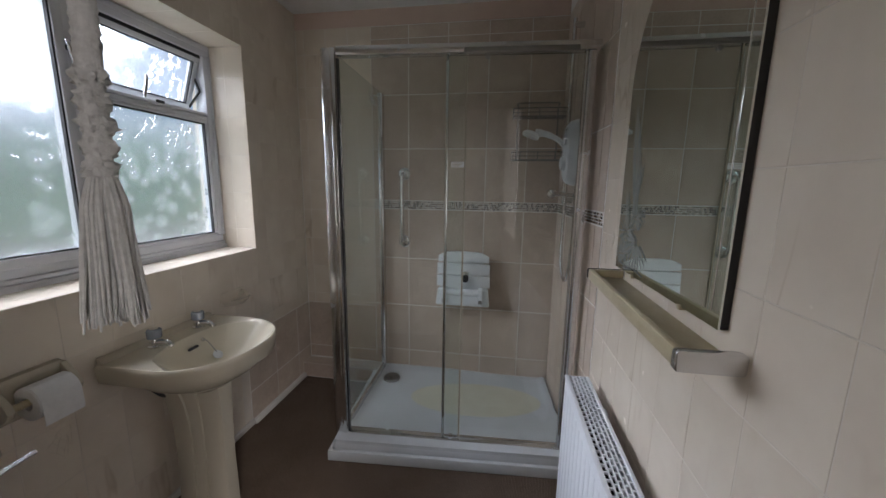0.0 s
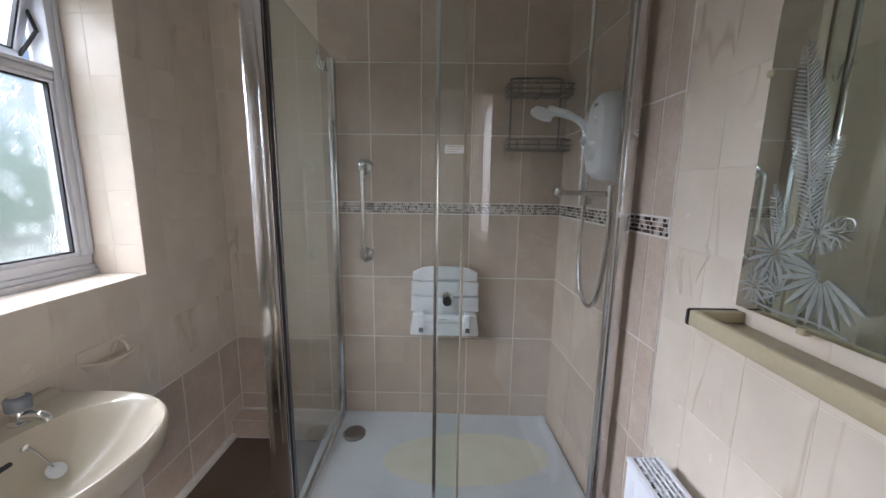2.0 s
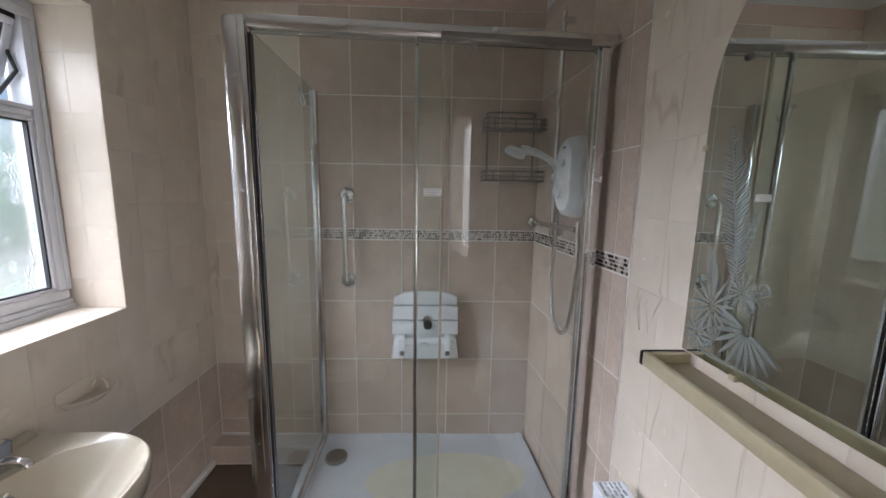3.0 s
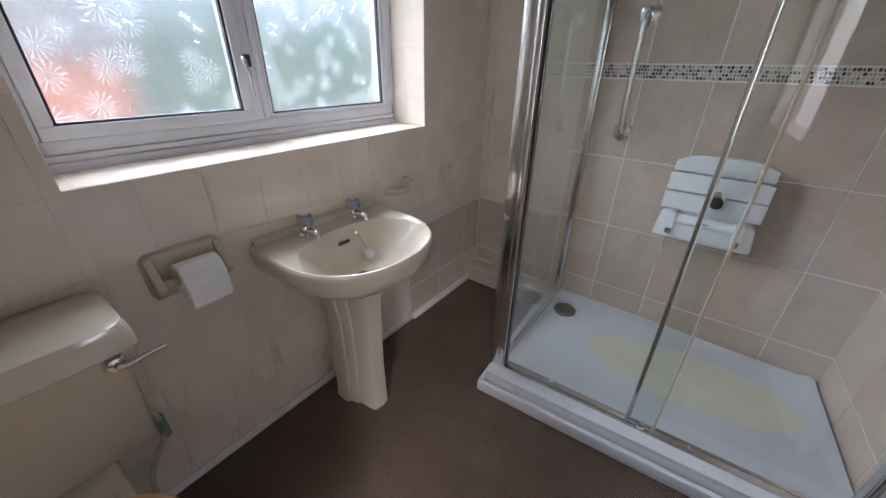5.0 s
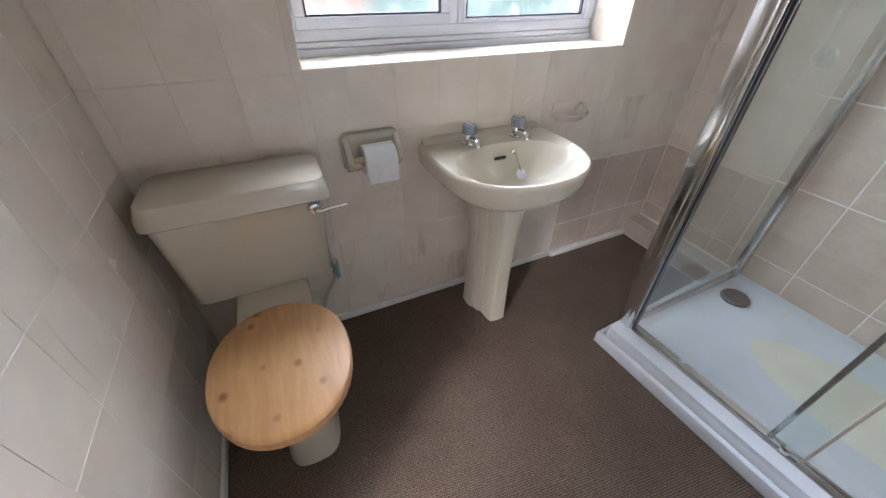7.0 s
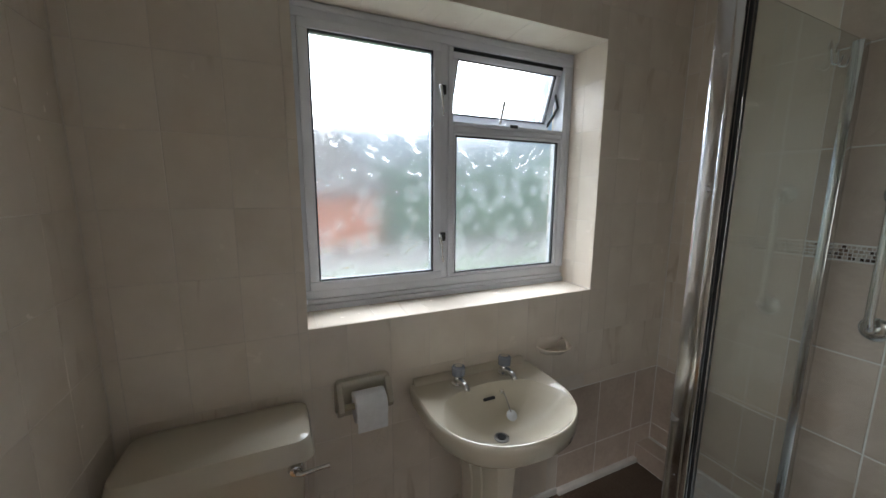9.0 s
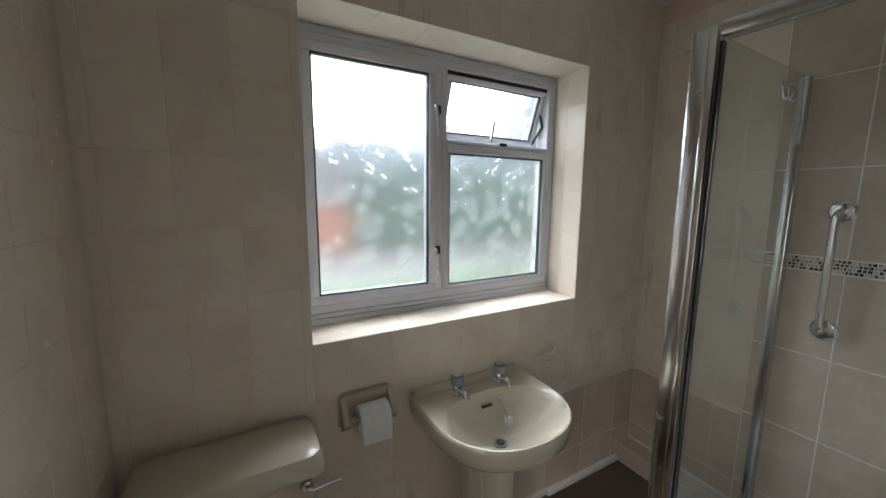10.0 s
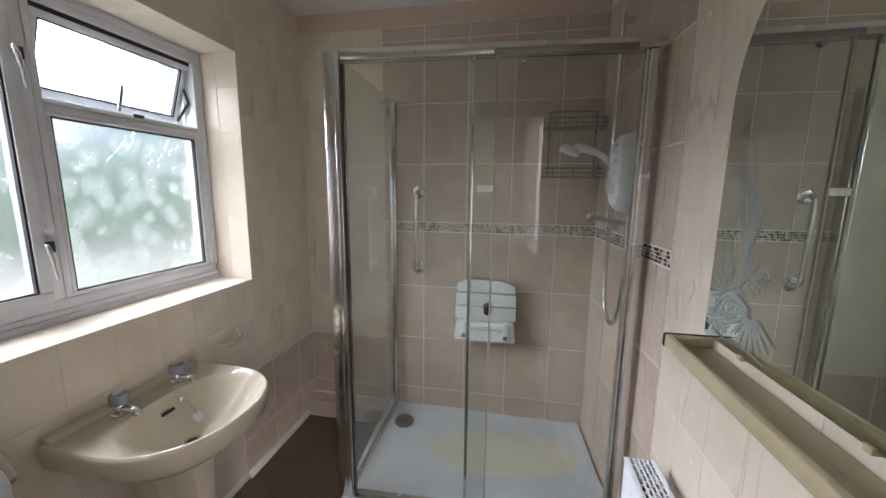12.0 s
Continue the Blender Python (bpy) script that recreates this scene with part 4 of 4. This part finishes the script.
# board runs back to the wall, its dark side doubling as gap shadow
part("backing", prism(arch(0.2995, 0.001, 0.515), -0.0128, 0.0060, "x"), M_DARK, mir, "dark backing board, thickened to paint in the gap's shadow")
part("mirror_glass", prism(arch(0.300, 0.0, 0.515), -0.0165, -0.0130, "x"), M_MIRROR, mir, "silvered mirror glass")
part("bevel_edge", tube([(-0.0170, 0.297, 0.003)] + [(-0.0170, u, v) for u, v in arch(0.297, 0.003, 0.515)[:16]], 0.0024, 6), M_CHROME, mir, "bright ground edge")
for y, z in ((-0.15, -0.002), (0.15, -0.002), (0.300, 0.44)):
    part("clip", box(-0.0195, y - 0.008, z - 0.006, -0.004, y + 0.008, z + 0.006, 0.002), M_BEIGE, mir, "plastic mirror clip")
mir.matrix_world = pose(EAST - 0.006, 1.098, 1.122, 0, 0, 1.3) @ Matrix.Diagonal((1, 0.9, 1, 1))  # hangs a little askew
EX = -0.0177
leaves = [0]


def leaf_shape(cy, cz, ang, length, width, bm, notch=0):
    d = Vector((0, math.cos(ang), math.sin(ang)))
    s = Vector((0, -d.z, d.y))
    leaves[0] += 1
    c = Vector((EX - 0.000012 * leaves[0], cy, cz))
    line = []
    for i in range(7):
        t = i / 6
        line.append((t, width * math.sin(math.pi * min(1, t * 0.92 + 0.05)) ** 0.8))
    f = [c + d * (length * t) + s * w for t, w in line] + [c + d * (length * t) - s * w for t, w in reversed(line)]
    bm.faces.new([bm.verts.new(p) for p in f])


def fern(cy, cz, ang, length, n, name="etched_fern", wide=0.125):
    bm = bmesh.new()
    d = Vector((math.cos(ang), math.sin(ang)))
    for i in range(n):
        t = (i + 0.6) / n
        l = length * wide * math.sin(math.pi * (0.12 + 0.86 * t)) ** 0.8
        y, z = cy + d.x * length * t, cz + d.y * length * t
        for s in (-1, 1):
            leaf_shape(y, z, ang + s * 1.05, l, l * 0.04 + 0.0006, bm)
    leaf_shape(cy, cz, ang, length * 1.02, 0.0022, bm)
    return part(name, bm, M_ETCH, mir, "frosted etched fern")


def bloom(cy, cz, r, n, a0, a1, name="etched_flower", k=0.08):
    bm = bmesh.new()
    for i in range(n):
        a = a0 + (a1 - a0) * i / max(1, n - 1)
        leaf_shape(cy + 0.15 * r * math.cos(a), cz + 0.15 * r * math.sin(a), a, r, r * k, bm)
    return part(name, bm, M_ETCH, mir, "frosted etched flower")


# the spray climbs the edge next to the shower
fern(0.165, 0.165, 1.36, 0.315, 44)
fern(0.185, 0.215, 1.98, 0.105, 20, wide=0.2)
fern(0.215, 0.135, 1.25, 0.110, 18, wide=0.18)
fern(0.190, 0.120, 1.75, 0.120, 18)
bloom(0.130, 0.098, 0.074, 11, 0.35, -2.6, k=0.062)
bloom(0.225, 0.120, 0.055, 15, 0, 5.9, k=0.055)
bloom(0.150, 0.165, 0.034, 13, 0, 5.8, k=0.06)
bloom(0.120, 0.165, 0.022, 9, 0, 5.6, k=0.07)
bloom(0.255, 0.050, 0.036, 13, 0, 5.8, k=0.06)
bloom(0.200, 0.050, 0.040, 7, -0.5, 1.9, k=0.06)
# fine scrolls low in the corner
for cy, cz, r in ((0.262, 0.095, 0.016), (0.238, 0.070, 0.020), (0.258, 0.030, 0.017), (0.220, 0.034, 0.014), (0.106, 0.178, 0.014), (0.135, 0.140, 0.016), (0.270, 0.062, 0.011)):
    part("etched_scroll", tube([(EX, cy + r * (1 - 0.07 * k) * math.cos(0.62 * k), cz + r * (1 - 0.07 * k) * math.sin(0.62 * k)) for k in range(12)], 0.0012, 4), M_ETCH, mir, "frosted etched scroll")
part("etched_stem", tube(arc([(EX, 0.262, 0.022), (EX, 0.20, 0.016), (EX, 0.13, 0.020), (EX, 0.075, 0.012)], 5), 0.0018, 4), M_ETCH, mir, "frosted etched stem")
part("ground_bevel", tube([(-0.0168, -0.272, 0.028), (-0.0168, -0.272, 0.50)] + [(-0.0168, -0.272 * math.cos(math.pi * k / 26), 0.515 + 0.272 * math.sin(math.pi * k / 26)) for k in range(1, 14)], 0.0011, 5), M_CHROME, mir, "bright ground bevel line")

shelf = thing("wall_shelf", (EAST, 1.083, 1.068), "beige plastic bathroom shelf with raised lip and shiny end caps", "shelf")
part("base", box(-0.100, -0.30, 0.003, -0.001, 0.30, 0.012, 0.002), M_BEIGE, shelf)
part("front_lip", box(-0.106, -0.305, 0.002, -0.090, 0.305, 0.036, 0.004), M_BEIGE, shelf)
part("end_wall", box(-0.0895, 0.288, 0.0125, -0.001, 0.305, 0.036, 0.003), M_BEIGE, shelf)
part("end_cap", prism(rounded(-0.110, 0.000, -0.001, 0.039, 0.008, 4), -0.322, -0.3055, "y", bev=0.003), M_ALU, shelf, "shiny grey end cap")
part("end_cap", prism(rounded(-0.108, 0.001, -0.001, 0.037, 0.006, 4), 0.3055, 0.3105, "y"), M_DARK, shelf)

rad = thing("radiator", (EAST, 1.055, -0.074), "white enamelled panel radiator with slotted top grille", "radiator")
RL = 0.46
bm = box(-0.128, -RL, 0.115, -0.112, RL, 0.712, 0.004)
part("front_panel", bm, M_RADIATOR, rad)
for i in range(19):
    y = -RL + 0.035 + i * (2 * RL - 0.07) / 18
    part("flute", box(-0.1290, y - 0.009, 0.15, -0.126, y + 0.009, 0.685, 0.0025, 1), M_RADIATOR, rad)
part("back_panel", box(-0.050, -RL, 0.115, -0.040, RL, 0.712, 0.003), M_RADIATOR, rad)
part("side_cover", box(-0.125, RL, 0.112, -0.040, RL + 0.003, 0.722, 0.001), M_RADIATOR, rad)
part("side_cover", box(-0.125, -RL - 0.003, 0.112, -0.040, -RL, 0.722, 0.001), M_RADIATOR, rad)
# one block in place of fins, the inside shade put into its colour
part("shade_core", box(-0.105, -RL + 0.02, 0.16, -0.056, RL - 0.02, 0.66), M_DARK, rad, "solid block coloured dark as the shade between the panels")
part("grille_rail", box(-0.130, -RL - 0.003, 0.712, -0.114, RL + 0.003, 0.724, 0.003), M_RADIATOR, rad)
part("grille_rail", box(-0.052, -RL - 0.003, 0.712, -0.038, RL + 0.003, 0.724, 0.003), M_RADIATOR, rad)
for x in (-0.1015, -0.0885, -0.0755, -0.0625):
    part("grille_bar", box(x - 0.0022, -RL, 0.714, x + 0.0022, RL, 0.722), M_RADIATOR, rad)
link_mesh = grab("grille_link", box(-0.001, -0.0024, 0.0, 0.0125, 0.0024, 0.0065), M_RADIATOR)
for r in range(5):
    for i in range(36):
        ob = new("grille_link", link_mesh)
        ob.parent = rad
        ob.location = (-0.114 + r * 0.013, -RL + (i + (0.5 if r % 2 else 0.0)) * 2 * RL / 36, 0.715)
for y in (-RL + 0.12, RL - 0.12):
    part("wall_bracket", box(-0.040, y - 0.02, 0.16, 0.0, y + 0.02, 0.66, 0.002), M_RADIATOR, rad)
part("tail_pipe", tube([(-0.08, RL + 0.035, 0.074), (-0.08, RL + 0.035, 0.15), (-0.08, RL, 0.15)], 0.0075, 10), M_CERAMIC, rad, "painted tail pipe")
part("valve", lathe([(0.014, 0.10), (0.018, 0.12), (0.018, 0.17), (0.012, 0.19)], (-0.08, RL + 0.035, 0), segs=16), M_WHITE, rad)



def motif(parent, m, h, seed):
    """A sprig printed on a tile: thin curling strokes."""
    rnd = random.Random(seed)
    bm = bmesh.new()
    for k in range(7):
        x = rnd.uniform(-0.2, 0.2) * h
        z0 = -h / 2 + rnd.uniform(0, 0.35) * h
        bend = rnd.uniform(-0.35, 0.35) * h
        tube(arc([(x, -0.0002, z0), (x + bend * 0.4, -0.0002, z0 + 0.22 * h), (x + bend, -0.0002, z0 + 0.45 * h), (x + bend * 0.5, -0.0002, z0 + 0.58 * h)], 4), 0.0005, 4, bm=bm)
    ob = part("printed_sprig", bm, M_SPRIG, parent, "faint brown printed sprig")
    ob.matrix_local = parent.matrix_world.inverted() @ m


bpy.context.view_layer.update()
motif(wall_west, Matrix(((0, -1, 0, 0.0), (1, 0, 0, 0.985), (0, 0, 1, 0.535), (0, 0, 0, 1))), 0.12, 2)
motif(wall_east, Matrix(((0, 1, 0, EAST), (-1, 0, 0, 1.56), (0, 0, 1, 1.16), (0, 0, 0, 1))), 0.17, 4)
# ---------------------------------------------------------------- light pull by the door
pull = thing("light_pull", (1.058, 0.385, 1.369), "white crocheted light pull with a wool tassel", "light pull")
pull.matrix_world = pose(1.064, 0.390, 1.369, -4.0, -3.2, 0) @ Matrix.Diagonal((0.92, 0.92, 1.04, 1))  # still swinging a little
rnd = random.Random(5)
part("cord", tube([(0, 0, 0.14), (0.001, 0, 0.6), (0, 0, (TOP - 1.369) / 1.04)], 0.0035, 8), M_YARN, pull)


def knotty(z0, z1, r, seed, name, rough=0.20, waves=0.09):
    rings = []
    n = max(4, int((z1 - z0) / 0.003))
    for i in range(n + 1):
        z = z0 + (z1 - z0) * i / n
        ring = []
        for k in range(28):
            a = 2 * math.pi * k / 28
            q = r(z) * (1 + rough * noise.noise(Vector((3 * math.cos(a), 3 * math.sin(a), z * 260 + seed))) + waves * math.sin(5 * a + z * 900 + seed))
            ring.append((q * math.cos(a), q * math.sin(a), z))
        rings.append(ring)
    return part(name, loft(rings), M_YARN, pull)


knotty(0.0, 0.20, lambda z: 0.0085, 1, "braid")
for z in (0.004, 0.020, 0.036, 0.052, 0.069):
    knotty(z - 0.0085, z + 0.0085, lambda q, z=z: 0.0110 * max(0.25, 1 - ((q - z) / 0.0098) ** 2) ** 0.5, z * 99, "crochet_frill", 0.55, 0.20)
bm = bmesh.new()
for i in range(210):
    a, k = rnd.uniform(0, 2 * math.pi), rnd.random() ** 0.5
    e = 0.0215 * k * rnd.uniform(0.85, 1.1)
    l = rnd.uniform(0.096, 0.112)
    b = 0.008 * k
    wob = rnd.uniform(-0.002, 0.002)
    tube([(b * math.cos(a), b * math.sin(a), 0.0), (1.8 * b * math.cos(a), 1.8 * b * math.sin(a), -0.022), (0.8 * e * math.cos(a) + wob, 0.8 * e * math.sin(a), -l * 0.6), (e * math.cos(a), e * math.sin(a) + wob, -l)], [0.0016, 0.0017, 0.0015, 0.0008], 4, bm=bm)
part("tassel", bm, M_YARN, pull, "loose white wool strands")

# ---------------------------------------------------------------- tiles, piece by piece
tile_cache = {}


def tile_mesh(w, h, material, bev, name):
    bev = min(bev, TD * 0.6)
    key = (round(w, 3), round(h, 3), material.name)
    if key not in tile_cache:
        t = bmesh.new()
        d = TD
        lo = [t.verts.new((x, 0, z)) for x, z in ((0, 0), (w, 0), (w, h), (0, h))]
        mi = [t.verts.new((x, -d + bev, z)) for x, z in ((0, 0), (w, 0), (w, h), (0, h))]
        hi = [t.verts.new((x, -d, z)) for x, z in ((bev, bev), (w - bev, bev), (w - bev, h - bev), (bev, h - bev))]
        for a, b in ((lo, mi), (mi, hi)):
            for i in range(4):
                t.faces.new((a[i], a[(i + 1) % 4], b[(i + 1) % 4], b[i]))
        t.faces.new(hi)
        tile_cache[key] = grab(name, t, material, False)
    return tile_cache[key]


def cuts(lo, hi, first, pitch):
    """Edges of courses between lo and hi with a joint at first."""
    e = [lo]
    k = math.floor((lo - first) / pitch) + 1
    while first + k * pitch < hi - 0.012:
        if first + k * pitch > lo + 0.012:
            e.append(first + k * pitch)
        k += 1
    return e + [hi]


def lay(parent, m, xs, zs, material, joint, bev, skip=None, name="tile"):
    """Tiles on a wall whose local x runs along it, z up, and -y out of it."""
    inv = parent.matrix_world.inverted()
    for x0, x1 in zip(xs, xs[1:]):
        for z0, z1 in zip(zs, zs[1:]):
            if skip and skip((x0 + x1) / 2, (z0 + z1) / 2):
                continue
            ob = new(name, tile_mesh(x1 - x0 - joint, z1 - z0 - joint, material, bev, name))
            ob.parent = parent
            sink = TD - 0.0008 if material is M_CREAM else 0.0
            lean = Matrix.Rotation(random.uniform(-0.0014, 0.0014), 4, "X") @ Matrix.Rotation(random.uniform(-0.0014, 0.0014), 4, "Z")
            ob.matrix_local = inv @ m @ Matrix.Translation((x0 + joint / 2, sink, z0 + joint / 2)) @ lean


bpy.context.view_layer.update()
JC, JS = 0.0008, 0.0050
# window wall: local x = y, out of the wall = +x
WEST = Matrix(((0, -1, 0, -TD), (1, 0, 0, 0), (0, 0, 1, 0), (0, 0, 0, 1)))
zr = cuts(0.0, TOP, 0.0, 0.2)
PH = 0.13
lay(wall_west, WEST, cuts(NEAR, WIN_Y0, PH, 0.15), zr, M_CREAM, JC, 0.0012)
lay(wall_west, WEST, cuts(WIN_Y0, WIN_Y1, PH, 0.15), cuts(0.0, WIN_Z0, 0.0, 0.2), M_CREAM, JC, 0.0012, lambda x, z: x > 1.84 and z < 0.529)
lay(wall_west, WEST, cuts(WIN_Y0, WIN_Y1, PH, 0.15), cuts(WIN_Z1, TOP, 0.0, 0.2), M_CREAM, JC, 0.0012)
lay(wall_west, WEST, cuts(WIN_Y1, FAR, PH, 0.15), cuts(0.529, TOP, 0.0, 0.2), M_CREAM, JC, 0.0012)
part("dado_bed", box(-TD - 0.004, 1.84, 0.0, -TD + 0.0008, FAR, 0.531), M_GROUT, wall_west, "white grout bed")
lay(wall_west, WEST, [1.84, 2.09, 2.34, FAR], [0.0, 0.195, 0.529], M_SHOWER, JS, 0.0015)
# window recess
DEEP = -WX - 0.012
RIGHT = Matrix(((1, 0, 0, -DEEP), (0, 1, 0, WIN_Y1), (0, 0, 1, 0), (0, 0, 0, 1)))
lay(wall_west, RIGHT, [0.0, 0.075, DEEP - 0.002], cuts(WIN_Z0 + 0.002, WIN_Z1, 0.12, 0.2), M_CREAM, JC, 0.0012)
LEFT = Matrix(((-1, 0, 0, 0), (0, -1, 0, WIN_Y0), (0, 0, 1, 0), (0, 0, 0, 1)))
lay(wall_west, LEFT, [0.002, 0.11, DEEP], cuts(WIN_Z0 + 0.002, WIN_Z1, 0.12, 0.2), M_CREAM, JC, 0.0012)
SILL = Matrix(((0, 0, 1, -DEEP), (1, 0, 0, 0), (0, -1, 0, WIN_Z0 - TD), (0, 0, 0, 1)))
lay(wall_west, SILL, cuts(WIN_Y0 + 0.002, WIN_Y1 - 0.002, 0.19, 0.2), [0.0, DEEP + 0.003], M_CREAM, JC, 0.0012, name="sill_tile")
HEAD = Matrix(((0, 0, 1, -DEEP), (1, 0, 0, 0), (0, 1, 0, WIN_Z1), (0, 0, 0, 1)))
lay(wall_west, HEAD, cuts(WIN_Y0 + 0.002, WIN_Y1 - 0.002, 0.19, 0.2), [0.0, DEEP + 0.001], M_CREAM, JC, 0.0012, name="head_tile")
# wall beside the toilet
SOUTH = Matrix(((-1, 0, 0, 0), (0, -1, 0, NEAR - TD), (0, 0, 1, 0), (0, 0, 0, 1)))
lay(wall_south, SOUTH, [-v for v in reversed(cuts(0.0, DOOR_X0, 0.0, 0.15))], zr, M_CREAM, JC, 0.0012)
# mirror wall
EASTM = Matrix(((0, 1, 0, EAST + TD), (-1, 0, 0, 0), (0, 0, 1, 0), (0, 0, 0, 1)))
lay(wall_east, EASTM, [-v for v in reversed(cuts(NEAR, TILED, TILED, 0.15))], zr, M_CREAM, JC, 0.0012)
# shower walls
NORTH = Matrix.Translation((0, FAR + TD, 0))
rows = [0.090, 0.218, 0.551, 0.884, 1.217]
rows2 = [1.274, 1.607, 1.940, 2.272, 2.348]
cols = [0.510, 0.757, 1.008, 1.258, 1.508, 1.735]
lay(wall_north, NORTH, cols, rows, M_SHOWER, JS, 0.0015)
lay(wall_north, NORTH, cols, rows2, M_SHOWER, JS, 0.0015)
lay(wall_north, NORTH, [0.0, 0.25, 0.510], [0.106, 0.195, 0.529], M_SHOWER, JS, 0.0015)
lay(wall_north, NORTH, cuts(0.0, 0.510, 0.055, 0.15), cuts(0.529, 2.350, 0.0, 0.2), M_CREAM, JC, 0.0012)
BOXF = Matrix.Translation((0, 2.385 + TD, 0))
lay(pipe_box, BOXF, [0.001, 0.27, 0.55], [0.002, 0.104], M_SHOWER, JS, 0.0015)
BOXT = Matrix(((1, 0, 0, 0), (0, 0, 1, 2.385), (0, -1, 0, 0.106 - TD), (0, 0, 0, 1)))
lay(pipe_box, BOXT, [0.001, 0.27, 0.55], [0.0, 0.10], M_SHOWER, JS, 0.0015)
SIDE = wall_east_shower.matrix_world @ Matrix(((0, 1, 0, TD), (-1, 0, 0, 0), (0, 0, 1, 0), (0, 0, 0, 1)))
scol = [-0.842, -0.585, -0.335, -0.085, 0.0]
lay(wall_east_shower, SIDE, scol, [0.0] + rows[1:], M_SHOWER, JS, 0.0015)
lay(wall_east_shower, SIDE, scol, rows2[:-1] + [2.350], M_SHOWER, JS, 0.0015)


def mosaic(parent, m, x0, x1, z0, z1):
    """Four courses of tiny glass chips of mixed sizes."""
    t = bmesh.new()
    rnd = random.Random(11)
    h = (z1 - z0) / 4
    for r in range(4):
        x = x0
        while x < x1 - 0.006:
            w = min(rnd.choice((0.009, 0.011, 0.013, 0.013)), x1 - x)
            box(x + 0.0015, -0.0018, z0 + r * h + 0.0014, x + w - 0.0015, 0, z0 + (r + 1) * h - 0.0014, bm=t)
            x += w
    ob = new("mosaic_strip", grab("mosaic_strip", t, M_MOSAIC, False))
    ob.parent = parent
    ob.matrix_local = parent.matrix_world.inverted() @ m
    tagged(ob, "brown and cream glass mosaic border", "", "", "stuff")


mosaic(wall_north, NORTH, 0.512, 1.735, 1.2195, 1.2715)
mosaic(wall_east_shower, SIDE, -0.842, -0.002, 1.2195, 1.2715)
